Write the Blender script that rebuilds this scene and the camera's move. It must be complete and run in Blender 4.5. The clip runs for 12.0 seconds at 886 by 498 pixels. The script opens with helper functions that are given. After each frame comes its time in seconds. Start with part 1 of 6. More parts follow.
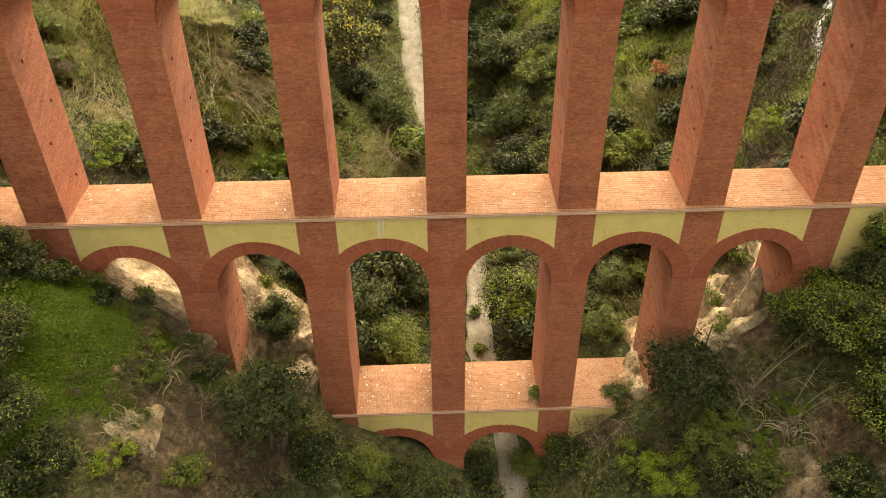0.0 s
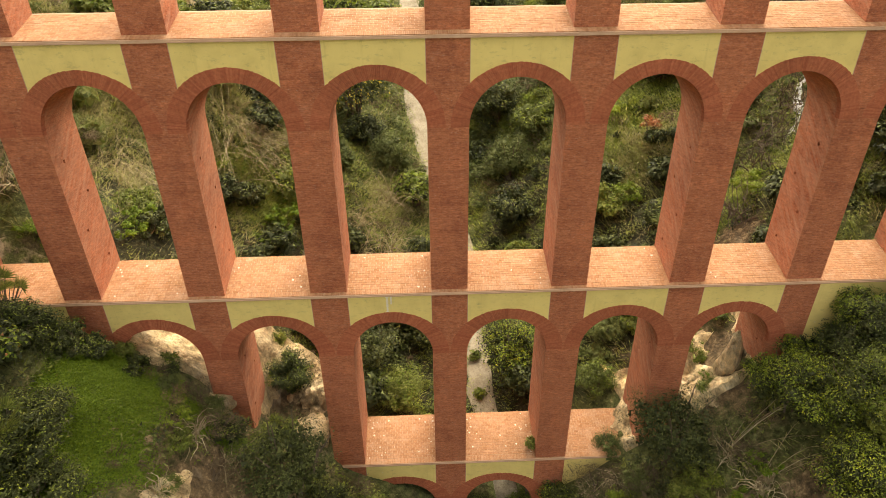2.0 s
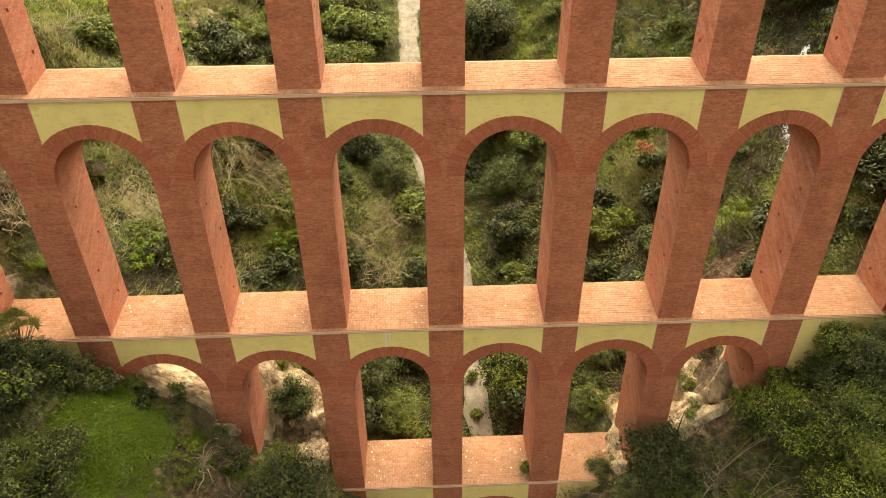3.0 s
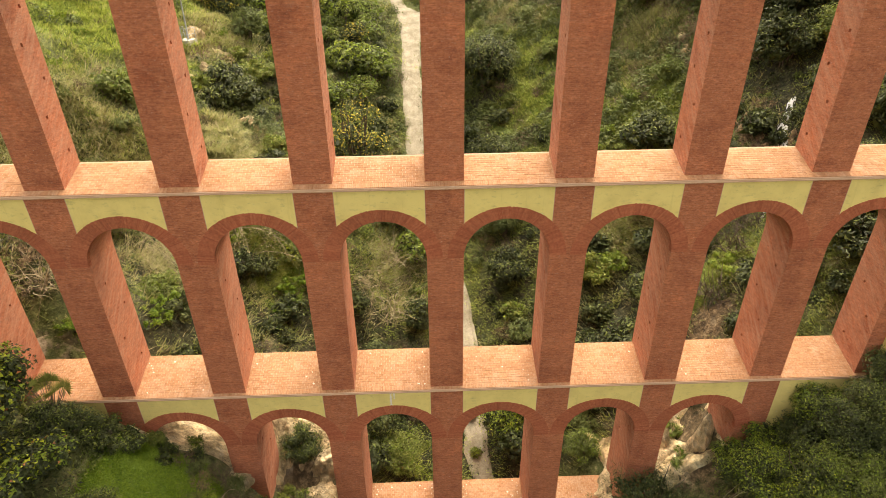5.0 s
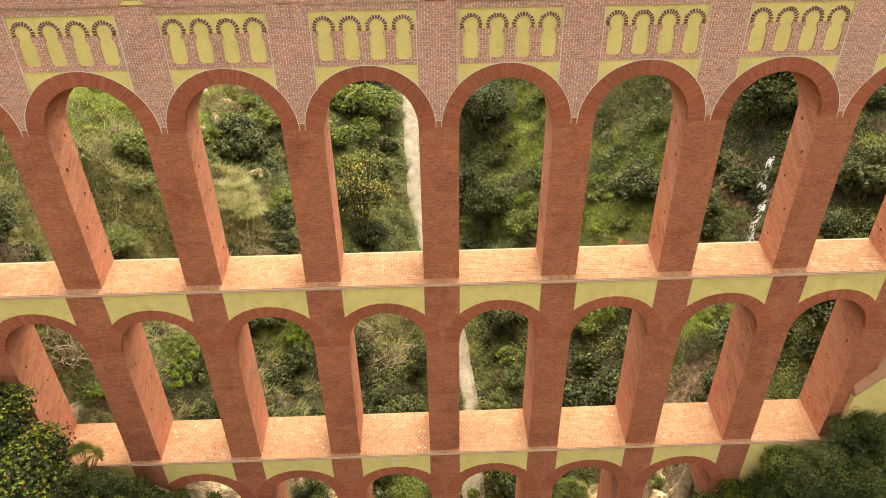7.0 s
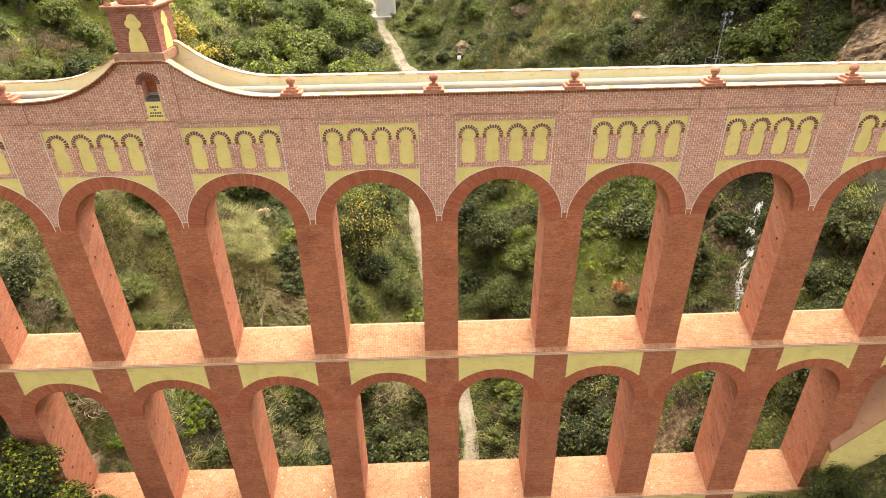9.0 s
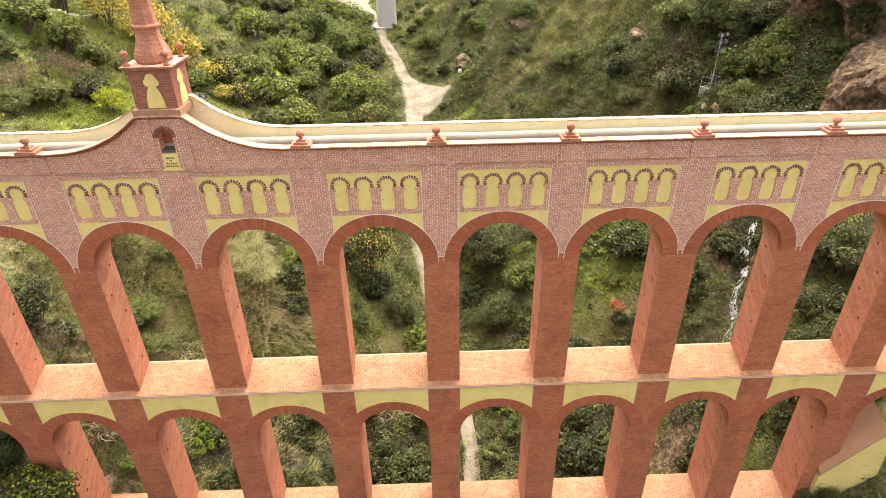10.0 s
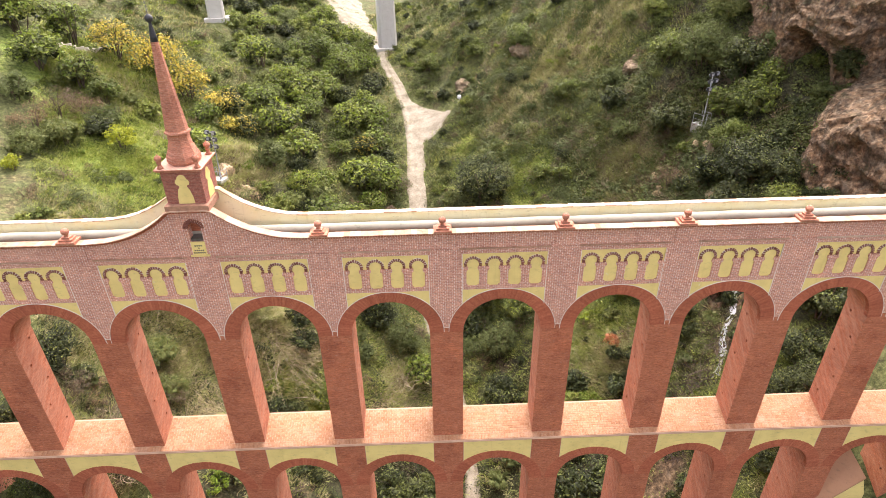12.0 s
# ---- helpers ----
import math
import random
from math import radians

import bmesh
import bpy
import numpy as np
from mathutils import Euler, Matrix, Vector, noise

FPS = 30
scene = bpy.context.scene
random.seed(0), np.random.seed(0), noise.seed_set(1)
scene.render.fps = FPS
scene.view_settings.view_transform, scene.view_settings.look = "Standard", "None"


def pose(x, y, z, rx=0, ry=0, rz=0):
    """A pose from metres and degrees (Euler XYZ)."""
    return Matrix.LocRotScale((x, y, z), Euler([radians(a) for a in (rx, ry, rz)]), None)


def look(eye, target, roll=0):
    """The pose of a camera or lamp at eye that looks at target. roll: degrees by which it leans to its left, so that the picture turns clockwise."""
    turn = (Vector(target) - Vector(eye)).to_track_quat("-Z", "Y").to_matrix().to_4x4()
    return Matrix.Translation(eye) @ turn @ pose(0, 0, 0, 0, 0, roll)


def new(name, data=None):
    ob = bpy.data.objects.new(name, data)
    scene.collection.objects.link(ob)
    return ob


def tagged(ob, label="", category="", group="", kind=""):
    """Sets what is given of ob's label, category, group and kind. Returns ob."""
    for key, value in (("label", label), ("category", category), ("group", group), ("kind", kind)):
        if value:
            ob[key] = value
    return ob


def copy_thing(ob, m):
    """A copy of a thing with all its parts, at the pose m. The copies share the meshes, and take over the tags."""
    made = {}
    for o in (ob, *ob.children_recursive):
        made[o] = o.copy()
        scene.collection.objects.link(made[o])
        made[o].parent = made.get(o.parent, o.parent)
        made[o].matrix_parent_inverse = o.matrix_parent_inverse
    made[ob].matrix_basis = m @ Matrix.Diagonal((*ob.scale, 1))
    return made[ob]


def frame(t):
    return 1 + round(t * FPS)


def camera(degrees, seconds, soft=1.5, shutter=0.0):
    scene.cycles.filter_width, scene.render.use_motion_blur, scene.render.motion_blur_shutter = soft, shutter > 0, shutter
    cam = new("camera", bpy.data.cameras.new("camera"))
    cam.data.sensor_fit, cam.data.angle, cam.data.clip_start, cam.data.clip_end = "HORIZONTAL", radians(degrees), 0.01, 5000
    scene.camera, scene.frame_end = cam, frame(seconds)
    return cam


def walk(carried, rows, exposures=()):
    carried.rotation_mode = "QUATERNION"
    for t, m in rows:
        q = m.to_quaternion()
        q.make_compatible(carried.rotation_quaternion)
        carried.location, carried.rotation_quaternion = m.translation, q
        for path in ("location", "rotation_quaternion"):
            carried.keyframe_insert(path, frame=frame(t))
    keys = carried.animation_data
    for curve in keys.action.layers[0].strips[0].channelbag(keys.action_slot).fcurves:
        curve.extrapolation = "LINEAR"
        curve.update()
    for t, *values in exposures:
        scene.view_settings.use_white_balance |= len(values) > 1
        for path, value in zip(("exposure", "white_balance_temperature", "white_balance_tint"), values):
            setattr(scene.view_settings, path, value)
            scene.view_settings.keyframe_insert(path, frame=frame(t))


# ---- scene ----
cam = camera(74.0, 12.0, 0.72)
PATH = [
    (0, (-0.804, -20.943, 25.220), (-0.751, -19.201, 24.239), -0.75),
    (0.5, (-0.706, -21.008, 26.139), (-0.653, -19.267, 25.157), -0.76),
    (1, (-0.735, -20.938, 27.183), (-0.686, -19.200, 26.195), -0.84),
    (1.5, (-0.867, -20.992, 28.158), (-0.817, -19.255, 27.167), -0.84),
    (2, (-0.932, -21.176, 29.052), (-0.877, -19.435, 28.069), -0.72),
    (2.5, (-0.825, -21.166, 30.100), (-0.769, -19.430, 29.109), -0.67),
    (3, (-0.779, -21.147, 31.103), (-0.723, -19.411, 30.112), -0.67),
    (5, (-0.695, -21.201, 34.924), (-0.646, -19.468, 33.928), -0.73),
    (5.5, (-0.548, -21.209, 35.979), (-0.504, -19.476, 34.982), -0.83),
    (6, (-0.504, -21.175, 37.256), (-0.456, -19.444, 36.255), -0.82),
    (6.5, (-0.496, -21.231, 38.592), (-0.455, -19.501, 37.588), -0.98),
    (7, (-0.484, -21.539, 39.725), (-0.439, -19.805, 38.728), -0.91),
    (7.2, (-0.506, -21.459, 40.252), (-0.463, -19.727, 39.251), -0.91),
    (8.8, (-0.346, -21.345, 43.463), (-0.307, -19.617, 42.456), -1.00),
    (9, (-0.348, -21.306, 43.835), (-0.309, -19.579, 42.827), -1.00),
    (9.5, (-0.419, -21.285, 44.865), (-0.379, -19.558, 43.857), -1.03),
    (10, (-0.400, -21.348, 45.919), (-0.362, -19.624, 44.906), -1.04),
    (10.5, (-0.550, -21.469, 46.757), (-0.503, -19.739, 45.754), -1.00),
    (11, (-0.591, -21.478, 47.731), (-0.544, -19.751, 46.725), -0.97),
    (11.5, (-0.582, -21.361, 48.828), (-0.539, -19.640, 47.811), -1.08),
    (12, (-0.651, -21.377, 49.925), (-0.607, -19.656, 48.906), -1.09),
]
walk(cam, [(t, look(eye, target, roll)) for t, eye, target, roll in PATH], [(0.0, 1.87, 8000, 10), (6.0, 2.03, 7600, 10), (9.5, 2.16, 6950, 15), (12.0, 2.16, 6350, 23)])

# ---- light ----
world = bpy.data.worlds.new("sky")
scene.world = world
world.use_nodes = True
wt = world.node_tree
wt.nodes.clear()
sky = wt.nodes.new("ShaderNodeTexSky")
sky.sky_type, sky.sun_disc = "NISHITA", False
SUN_UP, SUN_ROUND = radians(58), radians(16)
sky.sun_elevation, sky.sun_rotation = SUN_UP, SUN_ROUND
sky.air_density, sky.dust_density, sky.ozone_density = 1.0, 4.0, 1.0
bg = wt.nodes.new("ShaderNodeBackground")
bg.inputs["Strength"].default_value = 0.13
hsv = wt.nodes.new("ShaderNodeHueSaturation")
hsv.inputs["Saturation"].default_value = 0.35
wo = wt.nodes.new("ShaderNodeOutputWorld")
wt.links.new(sky.outputs["Color"], hsv.inputs["Color"])
wt.links.new(hsv.outputs["Color"], bg.inputs["Color"])
wt.links.new(bg.outputs["Background"], wo.inputs["Surface"])
sun = new("sun", bpy.data.lights.new("sun", "SUN"))
sun.data.energy, sun.data.angle, sun.data.color = 1.75, radians(80), (1.0, 0.93, 0.82)
sun.matrix_world = look((60 * math.sin(SUN_ROUND) * math.cos(SUN_UP), 60 * math.cos(SUN_ROUND) * math.cos(SUN_UP), 60 * math.sin(SUN_UP)), (0, 0, 0))

# ---- materials ----


class Nodes:
    """A material's nodes, written as nested calls."""

    def __init__(self, name):
        self.mat = bpy.data.materials.new(name)
        self.mat.use_nodes = True
        self.tree = self.mat.node_tree
        self.tree.nodes.clear()

    def node(self, kind, ins=None, **props):
        n = self.tree.nodes.new("ShaderNode" + kind)
        if "operation" in props:
            n.operation = props["operation"]
        if "data_type" in props:
            n.data_type, n.blend_type = props["data_type"], props["blend_type"]
        if "rotation_type" in props:
            n.rotation_type = props["rotation_type"]
        for k, v in (ins or {}).items():
            if isinstance(v, bpy.types.NodeSocket):
                self.tree.links.new(v, n.inputs[k])
            else:
                n.inputs[k].default_value = v
        return n

    def math(self, op, a, b=0.0, c=0.0):
        return self.node("Math", {0: a, 1: b, 2: c}, operation=op).outputs[0]

    def mix(self, f, a, b, how="MIX"):
        n = self.node("Mix", {0: f, 6: a, 7: b}, data_type="RGBA", blend_type=how)
        return n.outputs[2]

    def noise(self, vec, scale, detail=3.0, rough=0.55):
        return self.node("TexNoise", {"Vector": vec, "Scale": scale, "Detail": detail, "Roughness": rough}).outputs[0]

    def ramp(self, f, *stops):
        n = self.node("ValToRGB", {0: f})
        e = n.color_ramp.elements
        while len(e) < len(stops):
            e.new(0.5)
        for el, (p, c) in zip(e, stops):
            el.position, el.color = p, (*c, 1) if len(c) == 3 else c
        return n.outputs[0]

    def step(self, f, a, b):
        return self.node("MapRange", {0: f, 1: a, 2: b, 3: 0.0, 4: 1.0}).outputs[0]

    def place(self):
        return self.node("NewGeometry").outputs["Position"]

    def scaled(self, vec, sx, sy, sz):
        return self.node("VectorMath", {0: vec, 1: (sx, sy, sz)}, operation="MULTIPLY").outputs[0]

    def island(self):
        return self.node("NewGeometry").outputs["Random Per Island"]

    def finish(self, color, rough=0.9, height=None, depth=0.02, strength=0.6, metallic=0.0, clear=0.0):
        b = self.node("BsdfPrincipled", {"Base Color": color, "Roughness": rough, "Metallic": metallic})
        b.inputs["Specular IOR Level"].default_value = 0.25
        if height is not None:
            self.tree.links.new(self.node("Bump", {"Height": height, "Distance": depth, "Strength": strength}).outputs[0], b.inputs["Normal"])
        surf = b.outputs[0]
        if clear:
            t = self.node("BsdfTranslucent", {"Color": color}).outputs[0]
            surf = self.node("MixShader", {0: clear, 1: surf, 2: t}).outputs[0]
        self.node("OutputMaterial", {"Surface": surf})
        return self.mat


def col(r, g, b):
    return (r, g, b, 1.0)


def brickwork(name, light, dark, mortar, bw, rh, ms, lie="wall", stain=0.5, joint=1.0, ticks=None, wash=0.0):
    """Brick courses: colour from brick to brick, blotches and stains over them, joints pressed in."""
    n = Nodes(name)
    p = n.place()
    s = n.node("SeparateXYZ", {0: p}).outputs
    if lie == "wall":
        u, v = n.math("ADD", s[0], s[1]), s[2]
    else:
        u, v = s[0], n.math("MULTIPLY", s[1], 1.06)
    wob = n.math("MULTIPLY", n.math("SUBTRACT", n.noise(p, 0.5), 0.5), 0.02)
    vec = n.node("CombineXYZ", {0: u, 1: n.math("ADD", v, wob), 2: 0.0}).outputs[0]
    b = n.node("TexBrick", {"Vector": vec, "Color1": light, "Color2": dark, "Mortar": mortar, "Scale": 1.0, "Mortar Size": ms, "Mortar Smooth": 0.3, "Bias": -0.1, "Brick Width": bw, "Row Height": rh})
    fac, c = b.outputs["Fac"], b.outputs["Color"]
    if ticks:
        row = n.math("FLOOR", n.math("DIVIDE", n.math("ADD", v, wob), rh))
        along = n.math("FRACT", n.math("ADD", n.math("DIVIDE", u, bw), n.math("MULTIPLY", row, 0.5)))
        mark = n.math("MULTIPLY", n.math("LESS_THAN", along, 0.1), n.step(n.noise(p, 5.0, 3.0), 0.3, 0.5))
        c = n.mix(n.math("MULTIPLY", mark, 0.9), c, ticks)
    # weathered areas, some a few courses high, some whole stretches of a pier
    course = n.noise(n.scaled(vec, 0.25, 2.6, 1), 1.0, 3.0, 0.6)
    c = n.mix(n.math("MULTIPLY", n.step(course, 0.5, 0.7), 0.45 * stain), c, n.mix(1.0, c, col(0.62, 0.55, 0.55), "MULTIPLY"))
    cloud = n.noise(p, 0.55, 7.0, 0.68)
    c = n.mix(n.math("MULTIPLY", n.step(cloud, 0.5, 0.68), stain), c, n.mix(1.0, c, col(0.66, 0.58, 0.58), "MULTIPLY"))
    warm = n.noise(p, 0.8, 5.0, 0.65)
    c = n.mix(n.math("MULTIPLY", n.step(warm, 0.52, 0.7), 0.5), c, n.mix(1.0, c, col(1.3, 1.18, 1.08), "MULTIPLY"))
    # grain of single bricks and chipped, limed spots
    fine = n.noise(n.scaled(vec, 6.0, 13.0, 1), 1.0, 5.0, 0.85)
    c = n.mix(0.9, c, n.mix(1.0, c, n.ramp(fine, (0.3, (0.5, 0.46, 0.45)), (0.5, (1, 1, 1)), (0.7, (1.5, 1.5, 1.48))), "MULTIPLY"))
    lime = n.noise(n.scaled(vec, 6.0, 15.0, 1), 1.0, 6.0, 0.85)
    c = n.mix(n.math("MULTIPLY", n.step(lime, 0.58, 0.66), 0.6), c, col(0.62, 0.43, 0.33))
    pit = n.noise(n.scaled(vec, 11.0, 21.0, 3), 1.0, 4.0, 0.8)
    c = n.mix(n.math("MULTIPLY", n.step(pit, 0.62, 0.72), 0.5), c, n.mix(1.0, c, col(0.4, 0.36, 0.36), "MULTIPLY"))
    if wash:
        # pale lime that driven rain has drawn aslant over the flanks of the piers
        aslant = n.node("CombineXYZ", {0: n.math("SUBTRACT", s[2], n.math("MULTIPLY", s[1], 0.9)), 1: n.math("ADD", n.math("MULTIPLY", s[2], 0.25), n.math("MULTIPLY", s[1], 0.28)), 2: s[0]}).outputs[0]
        flank = n.math("ABSOLUTE", n.node("SeparateXYZ", {0: n.node("NewGeometry").outputs["True Normal"]}).outputs[0])
        film = n.noise(n.scaled(aslant, 3.4, 1.5, 0.8), 1.0, 8.0, 0.8)
        c = n.mix(n.math("MULTIPLY", n.math("MULTIPLY", n.step(film, 0.42, 0.72), n.step(flank, 0.6, 0.9)), wash), c, col(0.6, 0.37, 0.25))
        smear = n.noise(n.scaled(vec, 0.9, 1.7, 1), 1.0, 6.0, 0.7)
        c = n.mix(n.math("MULTIPLY", n.step(smear, 0.58, 0.74), 0.5 * wash), c, col(0.52, 0.27, 0.18))
    h = n.math("ADD", n.math("MULTIPLY", fac, -1.0 * joint), n.math("MULTIPLY", fine, 0.6))
    return n.finish(c, 0.92, h, 0.02, 0.6)


def islands(name, *stops, grain=14.0, rough=0.9, clear=0.0, spread=0.5, bump=0.0, vary=0.0, dust=0.0):
    """A colour that changes from piece to piece, with grain on each."""
    n = Nodes(name)
    f = n.island()
    f = n.math("FRACT", n.math("ADD", f, n.node("ObjectInfo").outputs["Random"]))
    p = n.place()
    c = n.ramp(f, *[(i / max(1, len(stops) - 1), s) for i, s in enumerate(stops)])
    g = n.noise(p, grain, 3.0)
    c = n.mix(spread, c, n.mix(1.0, c, n.ramp(g, (0.3, (0.6, 0.6, 0.6)), (0.7, (1.35, 1.35, 1.35))), "MULTIPLY"))
    g2 = n.noise(p, 0.35, 2.0)
    c = n.mix(0.5, c, n.mix(1.0, c, n.ramp(g2, (0.3, (0.7, 0.72, 0.7)), (0.7, (1.25, 1.2, 1.2))), "MULTIPLY"))
    if dust:
        d = n.noise(p, 1.7, 6.0, 0.75)
        c = n.mix(n.math("MULTIPLY", n.step(d, 0.5, 0.68), dust), c, col(0.62, 0.44, 0.31))
        c = n.mix(n.math("MULTIPLY", n.step(n.noise(p, 0.8, 5.0, 0.7), 0.55, 0.75), dust), c, n.mix(1.0, c, col(0.72, 0.6, 0.52), "MULTIPLY"))
    if vary:
        own = n.math("FRACT", n.math("MULTIPLY", n.node("ObjectInfo").outputs["Random"], 17.3))
        c = n.mix(vary, c, n.mix(1.0, c, n.ramp(own, (0.0, (0.45, 0.5, 0.5)), (0.5, (1.0, 1.0, 1.0)), (1.0, (1.7, 1.55, 1.35))), "MULTIPLY"))
    return n.finish(c, rough, g if bump else None, 0.03, bump, clear=clear)


def plaster(name, base, dirt, mould, spots=0.8):
    n = Nodes(name)
    p = n.place()
    a = n.noise(p, 1.1, 5.0, 0.65)
    c = n.mix(n.math("MULTIPLY", n.step(a, 0.42, 0.75), 0.7), base, dirt)
    b = n.noise(n.scaled(p, 1.6, 1.6, 4.0), 1.6, 6.0, 0.72)
    c = n.mix(n.math("MULTIPLY", n.step(b, 0.55, 0.76), spots), c, mould)
    d = n.noise(n.scaled(p, 6.0, 6.0, 0.35), 1.0, 3.0, 0.6)
    c = n.mix(n.math("MULTIPLY", n.step(d, 0.6, 0.8), 0.45), c, n.mix(1.0, c, col(0.72, 0.7, 0.62), "MULTIPLY"))
    w = n.noise(p, 2.3, 4.0, 0.7)
    c = n.mix(n.math("MULTIPLY", n.step(w, 0.68, 0.76), 0.6), c, col(0.72, 0.68, 0.5))
    f = n.noise(p, 22.0, 4.0, 0.7)
    return n.finish(c, 0.95, n.math("ADD", n.math("MULTIPLY", a, 0.7), n.math("MULTIPLY", f, 0.3)), 0.02, 0.5)


def stone(name, base, dark, light, scale=0.8, bump=1.0, grey=0.5, moss=0.7, streak=0.0):
    n = Nodes(name)
    p = n.place()
    a = n.noise(p, scale, 8.0, 0.68)
    c = n.ramp(a, (0.3, dark), (0.5, base), (0.68, light))
    cr = n.noise(n.scaled(p, 1.0, 1.0, 0.8), 1.1, 7.0, 0.78)
    c = n.mix(n.math("MULTIPLY", n.math("SUBTRACT", 1.0, n.step(cr, 0.36, 0.45)), 0.65), c, n.mix(1.0, c, col(0.35, 0.32, 0.3), "MULTIPLY"))
    sx = n.node("VectorRotate", {"Vector": p, "Axis": (0.3, 1.0, 0.0), "Angle": 0.6}, rotation_type="AXIS_ANGLE").outputs[0]
    sp = n.noise(n.scaled(sx, 2.6, 2.6, 0.8), 1.9, 7.0, 0.85)
    c = n.mix(n.math("MULTIPLY", n.step(n.noise(p, 0.4, 4.0, 0.6), 0.42, 0.6), grey), c, n.mix(1.0, c, col(0.85, 0.98, 1.12), "MULTIPLY"))
    c = n.mix(0.85, c, n.mix(1.0, c, n.ramp(sp, (0.32, (0.35, 0.33, 0.32)), (0.5, (1, 1, 1)), (0.66, (1.5, 1.45, 1.35))), "MULTIPLY"))
    if streak:
        # iron-stained runs and pale scars down the face
        run = n.noise(n.scaled(p, 1.0, 1.0, 0.22), 1.6, 6.0, 0.7)
        c = n.mix(n.math("MULTIPLY", n.step(run, 0.42, 0.7), streak), c, n.mix(1.0, c, col(1.7, 1.3, 0.95), "MULTIPLY"))
        c = n.mix(n.math("MULTIPLY", n.math("SUBTRACT", 1.0, n.step(run, 0.3, 0.5)), streak), c, n.mix(1.0, c, col(0.5, 0.52, 0.55), "MULTIPLY"))
    m = n.noise(p, 0.6, 5.0, 0.7)
    c = n.mix(n.math("MULTIPLY", n.step(m, 0.55, 0.66), moss), c, col(0.075, 0.08, 0.035))
    return n.finish(c, 0.95, n.math("ADD", n.noise(p, 2.3, 8.0, 0.7), n.math("MULTIPLY", n.step(cr, 0.36, 0.5), 0.6)), 0.3, bump)


def gravel():
    n = Nodes("gravel_path")
    p = n.place()
    a, f = n.noise(p, 0.8, 5.0, 0.65), n.noise(p, 9.0, 5.0, 0.75)
    c = n.ramp(a, (0.3, (0.165, 0.135, 0.09)), (0.5, (0.255, 0.22, 0.155)), (0.7, (0.32, 0.285, 0.21)))
    c = n.mix(0.8, c, n.mix(1.0, c, n.ramp(f, (0.3, (0.5, 0.48, 0.45)), (0.5, (1, 1, 1)), (0.72, (1.35, 1.33, 1.3))), "MULTIPLY"))
    return n.finish(c, 0.97, f, 0.05, 0.8)


def soil():
    """Hillside: grass, straw, scrubby turf and bare earth, by what grows there."""
    n = Nodes("hillside")
    p = n.place()
    mid = n.noise(p, 0.55, 5.0, 0.65)
    fine = n.noise(p, 2.6, 8.0, 0.75)
    tuft = n.noise(n.scaled(p, 1.0, 1.0, 0.6), 6.5, 6.0, 0.7)
    growth = n.node("Attribute")
    growth.attribute_name = "growth"
    grow, dense = n.node("SeparateColor", {0: growth.outputs["Color"]}), growth.outputs["Alpha"]
    lush, dry, bare = grow.outputs[0], grow.outputs[1], grow.outputs[2]
    green = n.ramp(fine, (0.36, (0.065, 0.095, 0.014)), (0.5, (0.17, 0.225, 0.042)), (0.64, (0.3, 0.35, 0.085)))
    straw = n.ramp(fine, (0.36, (0.085, 0.08, 0.03)), (0.5, (0.21, 0.19, 0.08)), (0.64, (0.37, 0.33, 0.16)))
    turf = n.ramp(fine, (0.36, (0.036, 0.042, 0.013)), (0.5, (0.09, 0.1, 0.032)), (0.64, (0.17, 0.178, 0.068)))
    shaded_litter = n.ramp(fine, (0.36, (0.012, 0.012, 0.006)), (0.5, (0.035, 0.034, 0.015)), (0.64, (0.085, 0.078, 0.036)))
    earth = n.ramp(fine, (0.37, (0.05, 0.036, 0.02)), (0.53, (0.145, 0.1, 0.054)), (0.65, (0.3, 0.22, 0.125)))
    rock = n.ramp(n.noise(p, 1.3, 8.0, 0.7), (0.3, (0.11, 0.085, 0.06)), (0.5, (0.34, 0.265, 0.175)), (0.7, (0.52, 0.44, 0.32)))
    c = n.mix(n.math("MULTIPLY", n.step(mid, 0.5, 0.66), 0.6), turf, earth)
    c = n.mix(n.step(n.math("ADD", dry, n.math("MULTIPLY", n.math("SUBTRACT", mid, 0.5), 1.2)), 0.3, 0.6), c, straw)
    c = n.mix(n.step(n.math("ADD", lush, n.math("MULTIPLY", n.math("SUBTRACT", mid, 0.5), 1.2)), 0.3, 0.6), c, green)
    c = n.mix(n.step(n.math("ADD", bare, n.math("MULTIPLY", n.math("SUBTRACT", fine, 0.5), 1.0)), 0.3, 0.6), c, earth)
    # darkest ground colour in thickets and gully, with their shade painted in
    c = n.mix(n.step(n.math("ADD", dense, n.math("MULTIPLY", n.math("SUBTRACT", mid, 0.5), 0.8)), 0.25, 0.6), c, shaded_litter)
    c = n.mix(0.6, c, n.mix(1.0, c, n.ramp(tuft, (0.35, (0.6, 0.6, 0.6)), (0.65, (1.4, 1.4, 1.4))), "MULTIPLY"))
    nz = n.node("SeparateXYZ", {0: n.node("NewGeometry").outputs["True Normal"]}).outputs[2]
    steep = n.math("SUBTRACT", 1.0, n.step(nz, 0.46, 0.62))
    c = n.mix(n.math("MULTIPLY", steep, n.step(mid, 0.52, 0.62)), c, rock)
    return n.finish(c, 0.97, n.math("ADD", fine, n.math("MULTIPLY", mid, 1.5)), 0.25, 0.9)


